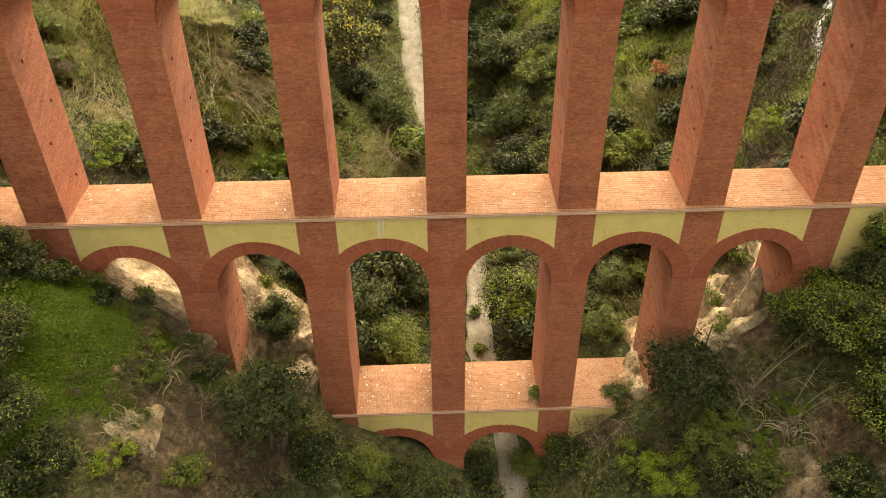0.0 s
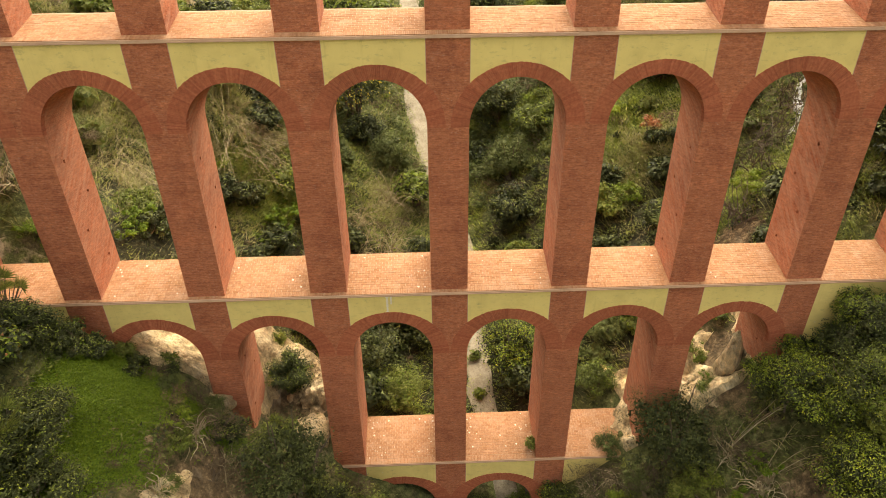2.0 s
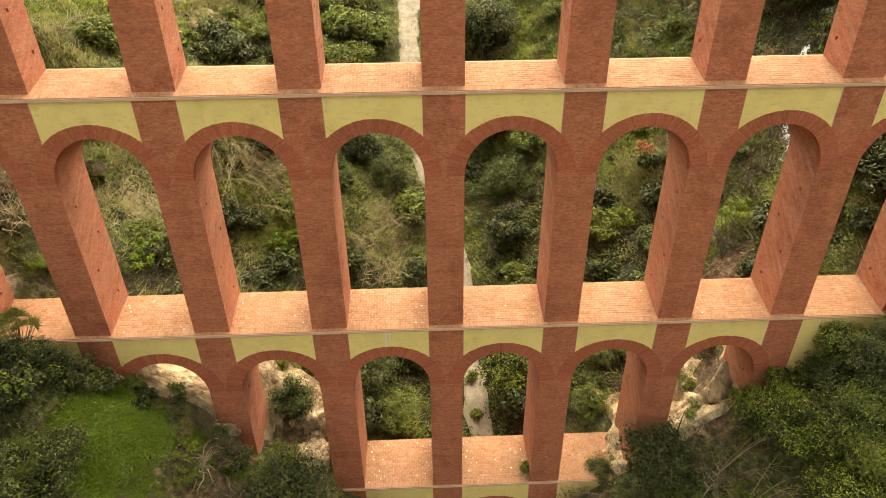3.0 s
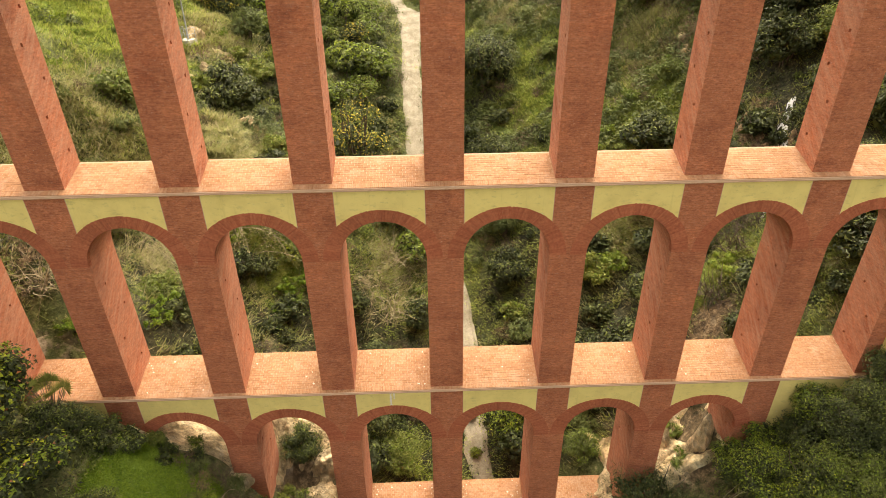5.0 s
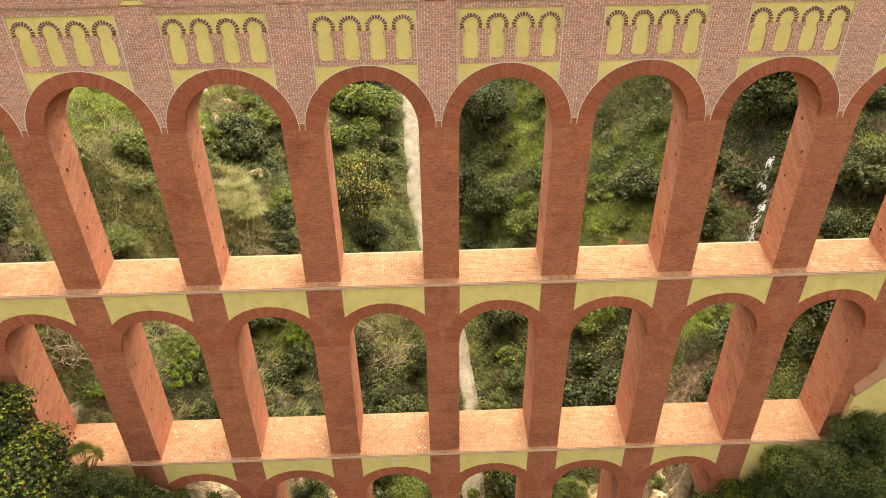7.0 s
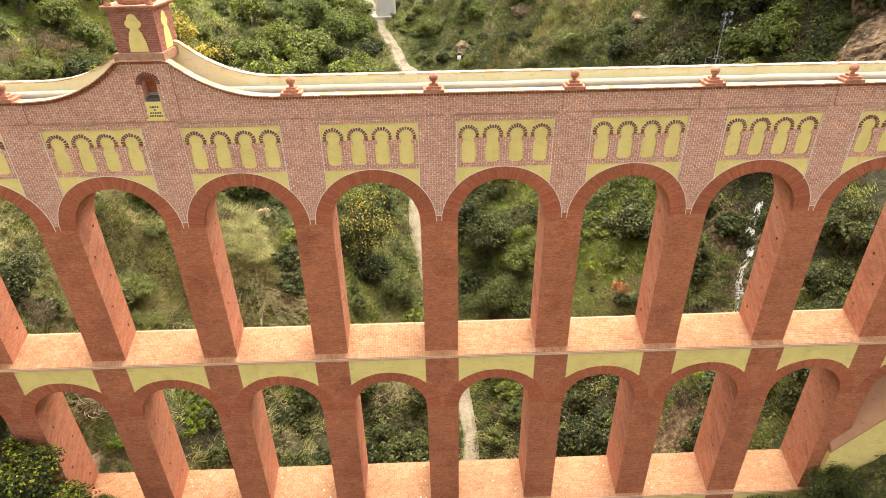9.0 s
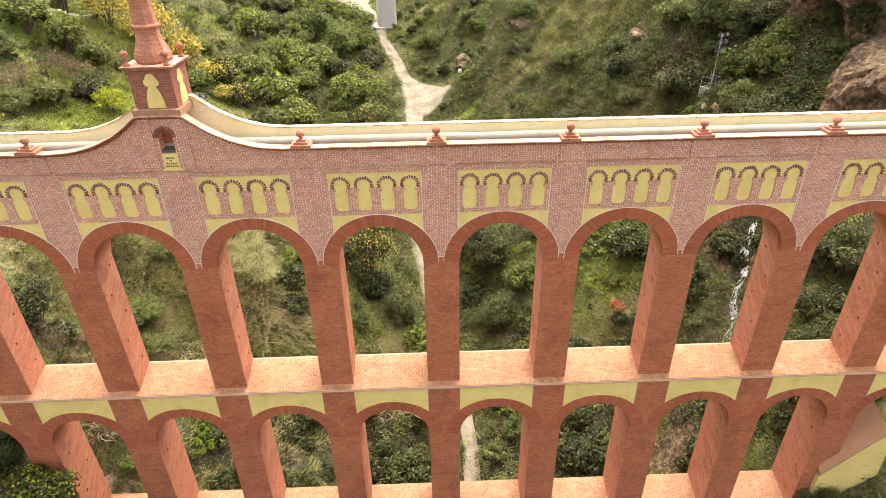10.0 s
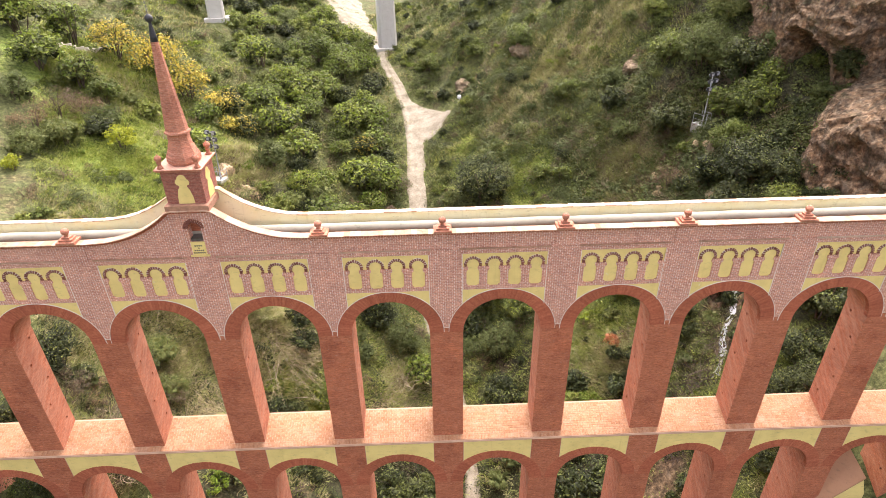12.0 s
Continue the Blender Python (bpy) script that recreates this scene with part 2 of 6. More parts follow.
BRICK = brickwork("red_brick", col(0.455, 0.157, 0.077), col(0.36, 0.118, 0.059), col(0.40, 0.15, 0.092), 0.27, 0.075, 0.004, stain=0.8, wash=0.52)
POINTED = brickwork("pointed_brick", col(0.6, 0.295, 0.2), col(0.46, 0.205, 0.143), col(0.66, 0.48, 0.38), 0.205, 0.085, 0.0055, stain=0.4, ticks=col(0.8, 0.68, 0.6))
TOWER = brickwork("tower_brick", col(0.33, 0.12, 0.08), col(0.25, 0.085, 0.06), col(0.36, 0.2, 0.14), 0.26, 0.06, 0.005, stain=0.3)
TERRA = brickwork("spire_tile", col(0.45, 0.185, 0.108), col(0.34, 0.13, 0.077), col(0.45, 0.26, 0.18), 0.16, 0.065, 0.005, stain=0.7)
PAVER = islands("paving_brick", (0.385, 0.19, 0.092), (0.425, 0.216, 0.109), (0.355, 0.168, 0.078), (0.445, 0.24, 0.128), (0.395, 0.196, 0.096), grain=9.0, spread=0.5, dust=0.3)
VOUSSOIR = islands("arch_brick", (0.40, 0.122, 0.061), (0.34, 0.095, 0.048), (0.43, 0.136, 0.069), (0.37, 0.108, 0.054), grain=9.0)
COPING = islands("coping_brick", (0.42, 0.25, 0.16), (0.47, 0.305, 0.205), (0.35, 0.185, 0.112), (0.44, 0.275, 0.18), (0.53, 0.38, 0.27), grain=6.0, spread=0.6)
CAPPING = islands("capping_brick", (0.52, 0.3, 0.17), (0.5, 0.33, 0.2), (0.74, 0.64, 0.47), (0.45, 0.24, 0.13), (0.78, 0.7, 0.55), (0.55, 0.36, 0.22), grain=6.0, spread=0.6)
NICHE = islands("niche_brick", (0.25, 0.095, 0.062), (0.19, 0.07, 0.048), (0.29, 0.12, 0.08), grain=9.0)
JOINT = plaster("joint_mortar", col(0.52, 0.34, 0.225), col(0.42, 0.24, 0.145), col(0.35, 0.22, 0.15))
RENDER = plaster("brown_render", col(0.42, 0.22, 0.12), col(0.34, 0.17, 0.095), col(0.2, 0.13, 0.08))
YELLOW = plaster("yellow_plaster", col(0.76, 0.59, 0.215), col(0.6, 0.455, 0.16), col(0.3, 0.25, 0.11), 0.6)
CREAM = plaster("cream_render", col(0.86, 0.77, 0.47), col(0.8, 0.65, 0.27), col(0.5, 0.42, 0.2))
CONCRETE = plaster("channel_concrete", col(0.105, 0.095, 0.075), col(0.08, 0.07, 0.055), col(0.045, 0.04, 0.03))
PIPE = plaster("pipe_concrete", col(0.36, 0.325, 0.24), col(0.29, 0.26, 0.18), col(0.18, 0.16, 0.11))
WHITE = plaster("pointing_lime", col(0.74, 0.66, 0.54), col(0.62, 0.52, 0.42), col(0.4, 0.3, 0.25))
PATHWAY = gravel()
ROCK = stone("pale_rock", (0.56, 0.415, 0.235), (0.3, 0.21, 0.12), (0.7, 0.57, 0.365), 1.1, grey=0.15, moss=0.4)
# brighter copy of ROCK: light missing under the arches is put into its colour
PALE = stone("yellow_limestone", (0.7, 0.53, 0.3), (0.42, 0.29, 0.16), (0.82, 0.69, 0.46), 1.4, grey=0.1, moss=0.15)
EARTH = stone("brown_earth", (0.27, 0.195, 0.115), (0.09, 0.066, 0.043), (0.46, 0.36, 0.225), 1.3, grey=0.2)
CLIFF = stone("cliff_rock", (0.185, 0.128, 0.076), (0.06, 0.045, 0.031), (0.37, 0.28, 0.18), 2.6, grey=0.35, moss=0.6, streak=0.6)
GROUND = soil()
METAL = islands("dark_metal", (0.03, 0.03, 0.032), (0.05, 0.05, 0.05), rough=0.5)
GREYMETAL = islands("galvanised_metal", (0.35, 0.36, 0.37), (0.45, 0.46, 0.46), rough=0.45)
WATER = islands("white_water", (0.5, 0.51, 0.5), (0.36, 0.37, 0.35), (0.6, 0.61, 0.6), rough=0.2)
BARK = islands("bark", (0.09, 0.065, 0.045), (0.13, 0.10, 0.075), grain=6.0)
DRY = islands("dry_twig", (0.36, 0.3, 0.18), (0.22, 0.175, 0.1), (0.48, 0.41, 0.27), grain=3.0)
STRAW = islands("straw", (0.38, 0.33, 0.16), (0.3, 0.28, 0.1), (0.49, 0.42, 0.25), (0.24, 0.27, 0.075), (0.32, 0.33, 0.11), clear=0.35)
LEAF = {
    # dark evergreen leaf, deepened to hold the shade inside crowns
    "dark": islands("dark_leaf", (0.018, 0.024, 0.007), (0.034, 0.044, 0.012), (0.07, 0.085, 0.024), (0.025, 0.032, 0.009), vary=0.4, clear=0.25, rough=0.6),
    "green": islands("green_leaf", (0.07, 0.09, 0.018), (0.122, 0.149, 0.031), (0.19, 0.215, 0.052), (0.09, 0.113, 0.022), vary=0.5, clear=0.35, rough=0.6),
    "bright": islands("bright_leaf", (0.085, 0.135, 0.010), (0.15, 0.21, 0.018), (0.23, 0.285, 0.035), (0.11, 0.165, 0.012), vary=0.6, clear=0.35, rough=0.6),
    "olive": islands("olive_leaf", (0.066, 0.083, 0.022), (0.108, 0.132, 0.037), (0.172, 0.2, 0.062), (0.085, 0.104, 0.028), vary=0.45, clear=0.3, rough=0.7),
    "creeper": islands("creeper_leaf", (0.05, 0.095, 0.005), (0.098, 0.165, 0.008), (0.17, 0.24, 0.017), (0.066, 0.12, 0.006), clear=0.3, rough=0.6),
    "turf": islands("turf_blade", (0.078, 0.106, 0.02), (0.136, 0.163, 0.037), (0.215, 0.222, 0.07), (0.1, 0.128, 0.026), clear=0.35, rough=0.7),
    "grass": islands("hill_grass_blade", (0.24, 0.3, 0.055), (0.35, 0.4, 0.095), (0.18, 0.25, 0.035), (0.43, 0.43, 0.15), vary=0.5, clear=0.4, rough=0.7),
    "lime": islands("lime_leaf", (0.3, 0.34, 0.02), (0.42, 0.44, 0.03), (0.22, 0.27, 0.02), (0.34, 0.36, 0.025), vary=0.2, clear=0.35, rough=0.6),
    "yellow": islands("yellow_leaf", (0.5, 0.38, 0.035), (0.64, 0.5, 0.08), (0.36, 0.32, 0.04), (0.56, 0.45, 0.06), vary=0.2, clear=0.35, rough=0.6),
    "rust": islands("rust_leaf", (0.26, 0.075, 0.03), (0.18, 0.09, 0.04), (0.32, 0.12, 0.04), vary=0.8, clear=0.2, rough=0.7),
    "brown": islands("brown_leaf", (0.12, 0.086, 0.05), (0.18, 0.13, 0.075), (0.08, 0.058, 0.034), (0.23, 0.175, 0.1), vary=0.6, clear=0.2, rough=0.8),
}

# ---- building blocks ----


class Shape:
    """Gathers faces into one mesh."""

    def __init__(self):
        self.v, self.f = [], []

    def add(self, verts, faces):
        k = len(self.v)
        self.v += [tuple(map(float, p)) for p in verts]
        self.f += [tuple(k + i for i in f) for f in faces]
        return self

    def box(self, x0, x1, y0, y1, z0, z1):
        return self.add([(x0, y0, z0), (x1, y0, z0), (x1, y1, z0), (x0, y1, z0), (x0, y0, z1), (x1, y0, z1), (x1, y1, z1), (x0, y1, z1)],
                        [(0, 3, 2, 1), (4, 5, 6, 7), (0, 1, 5, 4), (1, 2, 6, 5), (2, 3, 7, 6), (3, 0, 4, 7)])

    def slab(self, pts, y0, y1):
        """A flat outline in x and z (any simple shape, drawn anticlockwise from the front), from y0 back to y1."""
        n = len(pts)
        return self.add([(x, y0, z) for x, z in pts] + [(x, y1, z) for x, z in pts],
                        [tuple(range(n)), tuple(range(2 * n - 1, n - 1, -1))] + [(i, n + i, n + (i + 1) % n, (i + 1) % n) for i in range(n)])

    def columns(self, low, high, y0, y1):
        """A wall between two lines of (x, z) points of equal length."""
        n = len(low)
        v = [(x, y0, z) for x, z in low] + [(x, y0, z) for x, z in high] + [(x, y1, z) for x, z in low] + [(x, y1, z) for x, z in high]
        f = []
        for i in range(n - 1):
            f += [(i, i + 1, n + i + 1, n + i), (2 * n + i + 1, 2 * n + i, 3 * n + i, 3 * n + i + 1), (i, 2 * n + i, 2 * n + i + 1, i + 1), (n + i, n + i + 1, 3 * n + i + 1, 3 * n + i)]
        f += [(0, n, 3 * n, 2 * n), (n - 1, 3 * n - 1, 4 * n - 1, 2 * n - 1)]
        return self.add(v, f)

    def lathe(self, prof, cx, cy, sides=12, turn=0.0):
        """A turned shape from (radius, z) pairs."""
        v, f = [], []
        for r, z in prof:
            v += [(cx + r * math.cos(turn + 2 * math.pi * i / sides), cy + r * math.sin(turn + 2 * math.pi * i / sides), z) for i in range(sides)]
        for k in range(len(prof) - 1):
            for i in range(sides):
                j = (i + 1) % sides
                f.append((k * sides + i, k * sides + j, (k + 1) * sides + j, (k + 1) * sides + i))
        f += [tuple(range(sides - 1, -1, -1)), tuple(range((len(prof) - 1) * sides, len(prof) * sides))]
        return self.add(v, f)

    def tube(self, pts, radii, sides=5):
        """A limb along points, with a radius at each."""
        v, f = [], []
        for k, p in enumerate(pts):
            a = Vector(pts[max(0, k - 1)])
            b = Vector(pts[min(len(pts) - 1, k + 1)])
            d = (b - a).normalized()
            s = d.orthogonal().normalized()
            t = d.cross(s)
            for i in range(sides):
                w = 2 * math.pi * i / sides
                v.append(tuple(Vector(p) + radii[k] * (math.cos(w) * s + math.sin(w) * t)))
        for k in range(len(pts) - 1):
            for i in range(sides):
                j = (i + 1) % sides
                f.append((k * sides + i, k * sides + j, (k + 1) * sides + j, (k + 1) * sides + i))
        f.append(tuple(range(len(v) - sides, len(v))))
        return self.add(v, f)

    def mesh(self, name, material, smooth=False):
        me = bpy.data.meshes.new(name)
        me.from_pydata(self.v, [], self.f)
        me.materials.append(material)
        if smooth:
            me.polygons.foreach_set("use_smooth", [True] * len(me.polygons))
        me.update()
        return me


def part(name, shape, material, parent, label="", smooth=False):
    ob = new(name, shape if isinstance(shape, bpy.types.Mesh) else shape.mesh(name, material, smooth))
    ob.parent = parent
    return tagged(ob, label=label)


def thing(name, label, category, group="", kind="", at=(0, 0, 0)):
    ob = new(name)
    ob.empty_display_size = 0.2
    ob.location = at
    return tagged(ob, label, category, group, kind)


def quads(name, verts, material, per=4):
    """One mesh of many loose faces, from an array of corners."""
    verts = np.asarray(verts, np.float32).reshape(-1, 3)
    nv, nf = len(verts), len(verts) // per
    me = bpy.data.meshes.new(name)
    me.vertices.add(nv)
    me.vertices.foreach_set("co", verts.ravel())
    me.loops.add(nv)
    me.loops.foreach_set("vertex_index", np.arange(nv, dtype=np.int32))
    me.polygons.add(nf)
    me.polygons.foreach_set("loop_start", np.arange(0, nv, per, dtype=np.int32))
    me.materials.append(material)
    me.update(calc_edges=True)
    me.validate()
    return me

# ---- the lie of the land ----
def hash01(i, j, s):
    n = (i * 374761393 + j * 668265263 + s * 974634777) & 0xFFFFFFFF
    n = ((n ^ (n >> 13)) * 1274126177) & 0xFFFFFFFF
    return ((n ^ (n >> 16)) & 0xFFFF) / 65535.0


def value_noise(x, y, s):
    i, j = np.floor(x).astype(np.int64), np.floor(y).astype(np.int64)
    u, v = x - i, y - j
    u, v = u * u * (3 - 2 * u), v * v * (3 - 2 * v)
    a = hash01(i, j, s) * (1 - u) + hash01(i + 1, j, s) * u
    b = hash01(i, j + 1, s) * (1 - u) + hash01(i + 1, j + 1, s) * u
    return a * (1 - v) + b * v - 0.5


# valley sections: y, floor x, floor z, half width, left slope, its reach, left slope beyond, right slope, its reach, right slope beyond
SECTIONS = np.array([
    (-60, 4, -14.0, 2.0, 0.85, 8, 0.80, 0.80, 9, 0.80),
    (-4, 2, -1.4, 1.6, 0.80, 4, 0.98, 0.90, 9, 0.88),
    (2, 2.6, 0.3, 1.4, 0.45, 4, 0.84, 0.92, 9, 0.93),
    (7, 2.2, 2.3, 1.4, 0.35, 4, 0.86, 0.80, 9, 0.85),
    (20, 1.2, 6.2, 1.6, 0.86, 14, 0.52, 0.70, 14, 0.68),
    (35, -1.0, 11.8, 1.6, 0.64, 17, 0.42, 0.55, 20, 0.90),
    (50, -1.8, 17.4, 2.0, 0.46, 18, 0.42, 0.60, 22, 0.85),
    (65, -2.0, 21.6, 2.2, 0.36, 16, 0.40, 0.66, 20, 0.80),
    (85, -8, 26.4, 3.0, 0.34, 16, 0.42, 0.58, 20, 0.80),
    (130, -12, 31.0, 4.0, 0.40, 20, 0.50, 0.60, 25, 0.70),
    (400, -12, 90.0, 8.0, 0.40, 30, 0.30, 0.50, 30, 0.30),
])


def land(x, y, rough=True):
    """Height of the ground."""
    x, y = np.asarray(x, float), np.asarray(y, float)
    xc, zf, hw, l1, lb, l2, r1, rb, r2 = [np.interp(y, SECTIONS[:, 0], SECTIONS[:, k]) for k in range(1, 10)]
    d = np.abs(x - xc) - hw
    d = 0.5 * (d + np.sqrt(d * d + 1.2))
    d = np.minimum(d, 60 + 0.3 * (d - 60)) if d.ndim == 0 else np.where(d > 60, 60 + 0.3 * (d - 60), d)
    left = x < xc
    s1, b, s2 = np.where(left, l1, r1), np.where(left, lb, rb), np.where(left, l2, r2)
    z = zf + s1 * np.minimum(d, b) + s2 * np.maximum(d - b, 0)
    # hollows washed out under the arches, and the hillside cut back round the end of the middle shelf
    z = z - 1.6 * np.exp(-((x + 13.4) / 2.0) ** 2 - ((y - 2.6) / 2.0) ** 2) - 1.0 * np.exp(-((x - 13.2) / 1.8) ** 2 - ((y - 3.0) / 2.2) ** 2) - 2.0 * np.exp(-((x + 9.0) / 1.6) ** 2 - ((y - 1.8) / 2.2) ** 2) - 2.5 * np.exp(-((x + 19.3) / 1.7) ** 2 - ((y - 1.0) / 1.5) ** 2)
    if rough:
        k = np.clip(d / 3.0, 0.08, 1.0)
        z = z + k * (1.9 * value_noise(x / 6.3, y / 6.3, 3) + 1.0 * value_noise(x / 2.6, y / 2.6, 5)) + (0.1 + 0.3 * k) * value_noise(x / 1.1, y / 1.1, 7) + 0.1 * value_noise(x / 0.47, y / 0.47, 9)
    return z

# what grows where: x, y, reach in x, reach in y
LUSH = [(-29.5, 35, 8, 6), (-34, 44, 9, 7), (-42, 51, 9, 7), (9.5, 38, 3.2, 7), (17.6, 28, 4.4, 5), (15.6, 23, 4, 4), (19, 11.6, 3.2, 2.4), (-11.4, 15.4, 1.8, 2), (4.5, 54, 2, 4), (12, 46, 2.4, 4), (7.5, 30, 2, 4)]
STRAW_AT = [(-22, 18, 9, 8), (-16.3, 24.4, 3, 3), (-14.7, 19, 3.4, 2.6), (-37, 49, 6, 3), (-22, 41, 3.4, 5), (15.5, 18.5, 3, 3), (22, 38, 4, 4), (10.5, 56, 4, 6), (18.5, 60, 5, 7), (-4.4, 20.3, 2, 3), (27, 60, 6, 6)]
BARE = [(-21.5, 39, 1.6, 5), (24.5, 35, 2.4, 3), (24, 50.5, 2.4, 1.6), (16.3, 7.7, 2.4, 2), (24.0, 16.5, 1.5, 3.6), (-10, -4.6, 2.2, 3.4), (13.5, -6.5, 2.0, 2.0), (12.8, 2.5, 3, 3), (-11, 3, 4, 3.4), (-12.5, 8.5, 2.4, 2)]
# these spots also darken the ground colour, as thicket and valley shade
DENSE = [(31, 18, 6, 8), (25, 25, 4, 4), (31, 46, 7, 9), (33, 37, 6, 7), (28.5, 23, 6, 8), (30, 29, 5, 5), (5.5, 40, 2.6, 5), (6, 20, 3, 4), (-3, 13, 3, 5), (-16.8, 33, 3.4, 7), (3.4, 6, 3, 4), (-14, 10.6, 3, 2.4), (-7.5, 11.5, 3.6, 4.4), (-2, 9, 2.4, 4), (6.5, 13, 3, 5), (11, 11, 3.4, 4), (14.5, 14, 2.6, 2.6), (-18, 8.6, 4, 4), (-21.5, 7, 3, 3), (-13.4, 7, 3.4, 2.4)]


def zone(x, y, spots):
    """How much of one growth there is at a place, 0 to 1, with a ragged edge."""
    x, y = np.asarray(x, float), np.asarray(y, float)
    wx, wy = x + 3.0 * value_noise(x / 3.3, y / 3.3, 131) + 1.4 * value_noise(x / 1.2, y / 1.2, 132), y + 3.0 * value_noise(x / 3.1, y / 3.1, 133)
    out = np.zeros(np.broadcast(x, y).shape)
    for a, b, ra, rb in spots:
        out = np.maximum(out, np.exp(-(((wx - a) / ra) ** 2 + ((wy - b) / rb) ** 2) * 0.9))
    return out


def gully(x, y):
    """The deep ground close behind the aqueduct; dark ground colour and scrub paint its shade."""
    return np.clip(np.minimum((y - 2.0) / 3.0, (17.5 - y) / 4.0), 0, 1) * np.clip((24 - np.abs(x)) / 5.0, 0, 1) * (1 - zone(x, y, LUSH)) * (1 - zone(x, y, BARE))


def wooded(x, y):
    """The dense belt of trees between the hill meadow and the track."""
    left = np.interp(y, (36, 43, 55, 71, 79, 110), (-15, -15.5, -22, -28, -33, -42))
    right = np.interp(y, (38, 50, 62, 75, 90, 110), (-5.0, -4.6, -5.6, -8.0, -12.0, -22.0))
    return (x > left) & (x < right) & (y > 36)


# ---- ground ----
def stretch(lo, hi, a, b, fine, grow=1.13):
    """Grid lines, fine between a and b, wider and wider outside."""
    mid = list(np.arange(a, b + 1e-6, fine))
    s, p, left = fine, a, []
    while p > lo:
        s *= grow
        p -= s
        left.append(p)
    s, p = fine, b
    while p < hi:
        s *= grow
        p += s
        mid.append(p)
    return np.array(left[::-1] + mid)


def make_ground():
    xs, ys = stretch(-400, 400, -46, 46, 0.5), stretch(-300, 600, -14, 100, 0.5)
    gx, gy = np.meshgrid(xs, ys)
    gz = land(gx, gy)
    nx, ny = len(xs), len(ys)
    me = bpy.data.meshes.new("ground")
    me.vertices.add(nx * ny)
    me.vertices.foreach_set("co", np.stack([gx, gy, gz], -1).astype(np.float32).ravel())
    i = (np.arange(ny - 1)[:, None] * nx + np.arange(nx - 1)[None]).ravel()
    f = np.stack([i, i + 1, i + nx + 1, i + nx], -1).astype(np.int32)
    me.loops.add(f.size)
    me.loops.foreach_set("vertex_index", f.ravel())
    me.polygons.add(len(f))
    me.polygons.foreach_set("loop_start", np.arange(0, f.size, 4, dtype=np.int32))
    me.polygons.foreach_set("use_smooth", np.ones(len(f), bool))
    me.materials.append(GROUND)
    me.update(calc_edges=True)
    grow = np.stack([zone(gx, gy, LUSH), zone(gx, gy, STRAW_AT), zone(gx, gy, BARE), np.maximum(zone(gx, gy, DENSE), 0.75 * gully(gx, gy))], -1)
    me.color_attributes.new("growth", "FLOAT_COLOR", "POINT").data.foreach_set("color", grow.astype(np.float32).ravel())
    tagged(new("ground", me), "steep valley sides of grass, earth and rock", "ground", kind="structure")


make_ground()

# the track along the valley floor: y, x, half width
TRACK = np.array([(-14, 3.8, 0.7), (3, 3.1, 0.7), (7, 2.2, 0.85), (14, 2.5, 0.7), (20, 1.8, 0.9), (29, -0.3, 1.1), (37, -1.7, 1.15), (46, -2.1, 1.2), (53, -2.3, 1.35), (60, -2.3, 1.4), (66, -2.9, 1.3), (75, -5.0, 1.0), (84, -7.8, 0.9), (90, -8.4, 1.1), (97, -11.0, 2.2), (108, -16.0, 4.2), (125, -18.0, 3.0)])


def track(y):
    return np.interp(y, TRACK[:, 0], TRACK[:, 1]), np.interp(y, TRACK[:, 0], TRACK[:, 2])


def spur(y):
    """A gravelled corner that widens the track on its far side."""
    return 4.8 * np.clip(np.minimum((y - 59.2) / 3.0, (70.0 - y) / 6.5), 0.0, 1.0)


def make_track():
    ys = np.arange(-13, 125, 0.35)
    cx, hw = track(ys)
    s, us = Shape(), np.linspace(-1, 1, 11)
    v, nu = [], len(us)
    for y, c, h in zip(ys, cx, hw):
        for u in us:
            x = c + u * h * (1 + 0.22 * float(value_noise(np.array(y / 2.6), np.array(3.0 * np.sign(u)), 21)) + 0.12 * float(value_noise(np.array(y / 0.8), np.array(5.0 * np.sign(u)), 22)))
            x += max(u, 0) * float(spur(y))
            v.append((x, y, float(land(x, y)) + (0.10 if abs(u) < 0.9 else -0.08) + 0.03 * math.sin(9 * u)))
    s.add(v, [(k * nu + i, k * nu + i + 1, (k + 1) * nu + i + 1, (k + 1) * nu + i) for k in range(len(ys) - 1) for i in range(nu - 1)])
    tagged(new("road", s.mesh("road", PATHWAY, True)), "pale gravel track winding along the valley floor", "track", kind="structure")


make_track()

# ---- the aqueduct ----
BAY, HALF = 5.2, 0.777
SPAN = BAY / 2 - HALF
aqueduct = thing("aqueduct", "four-storey red brick aqueduct with yellow plastered spandrels", "aqueduct")


def arc(cx, zs, r, n=40):
    return [(cx - r * math.cos(math.pi * i / n), zs + r * math.sin(math.pi * i / n)) for i in range(n + 1)]


def holed(s, o, u, v, w, us, vs, holes, deep):
    """A flat face with square recesses: o + a*u + b*v, holes as (column, row) of the cells, w inwards."""
    o, u, v, w = map(Vector, (o, u, v, w))
    for i in range(len(us) - 1):
        for j in range(len(vs) - 1):
            c = [o + a * u + b * v for a, b in ((us[i], vs[j]), (us[i + 1], vs[j]), (us[i + 1], vs[j + 1]), (us[i], vs[j + 1]))]
            if (i, j) in holes:
                d = [p + deep * w for p in c]
                s.add(c + d, [(4, 5, 6, 7), (0, 1, 5, 4), (1, 2, 6, 5), (2, 3, 7, 6), (3, 0, 4, 7)])
            else:
                s.add(c, [(0, 1, 2, 3)])


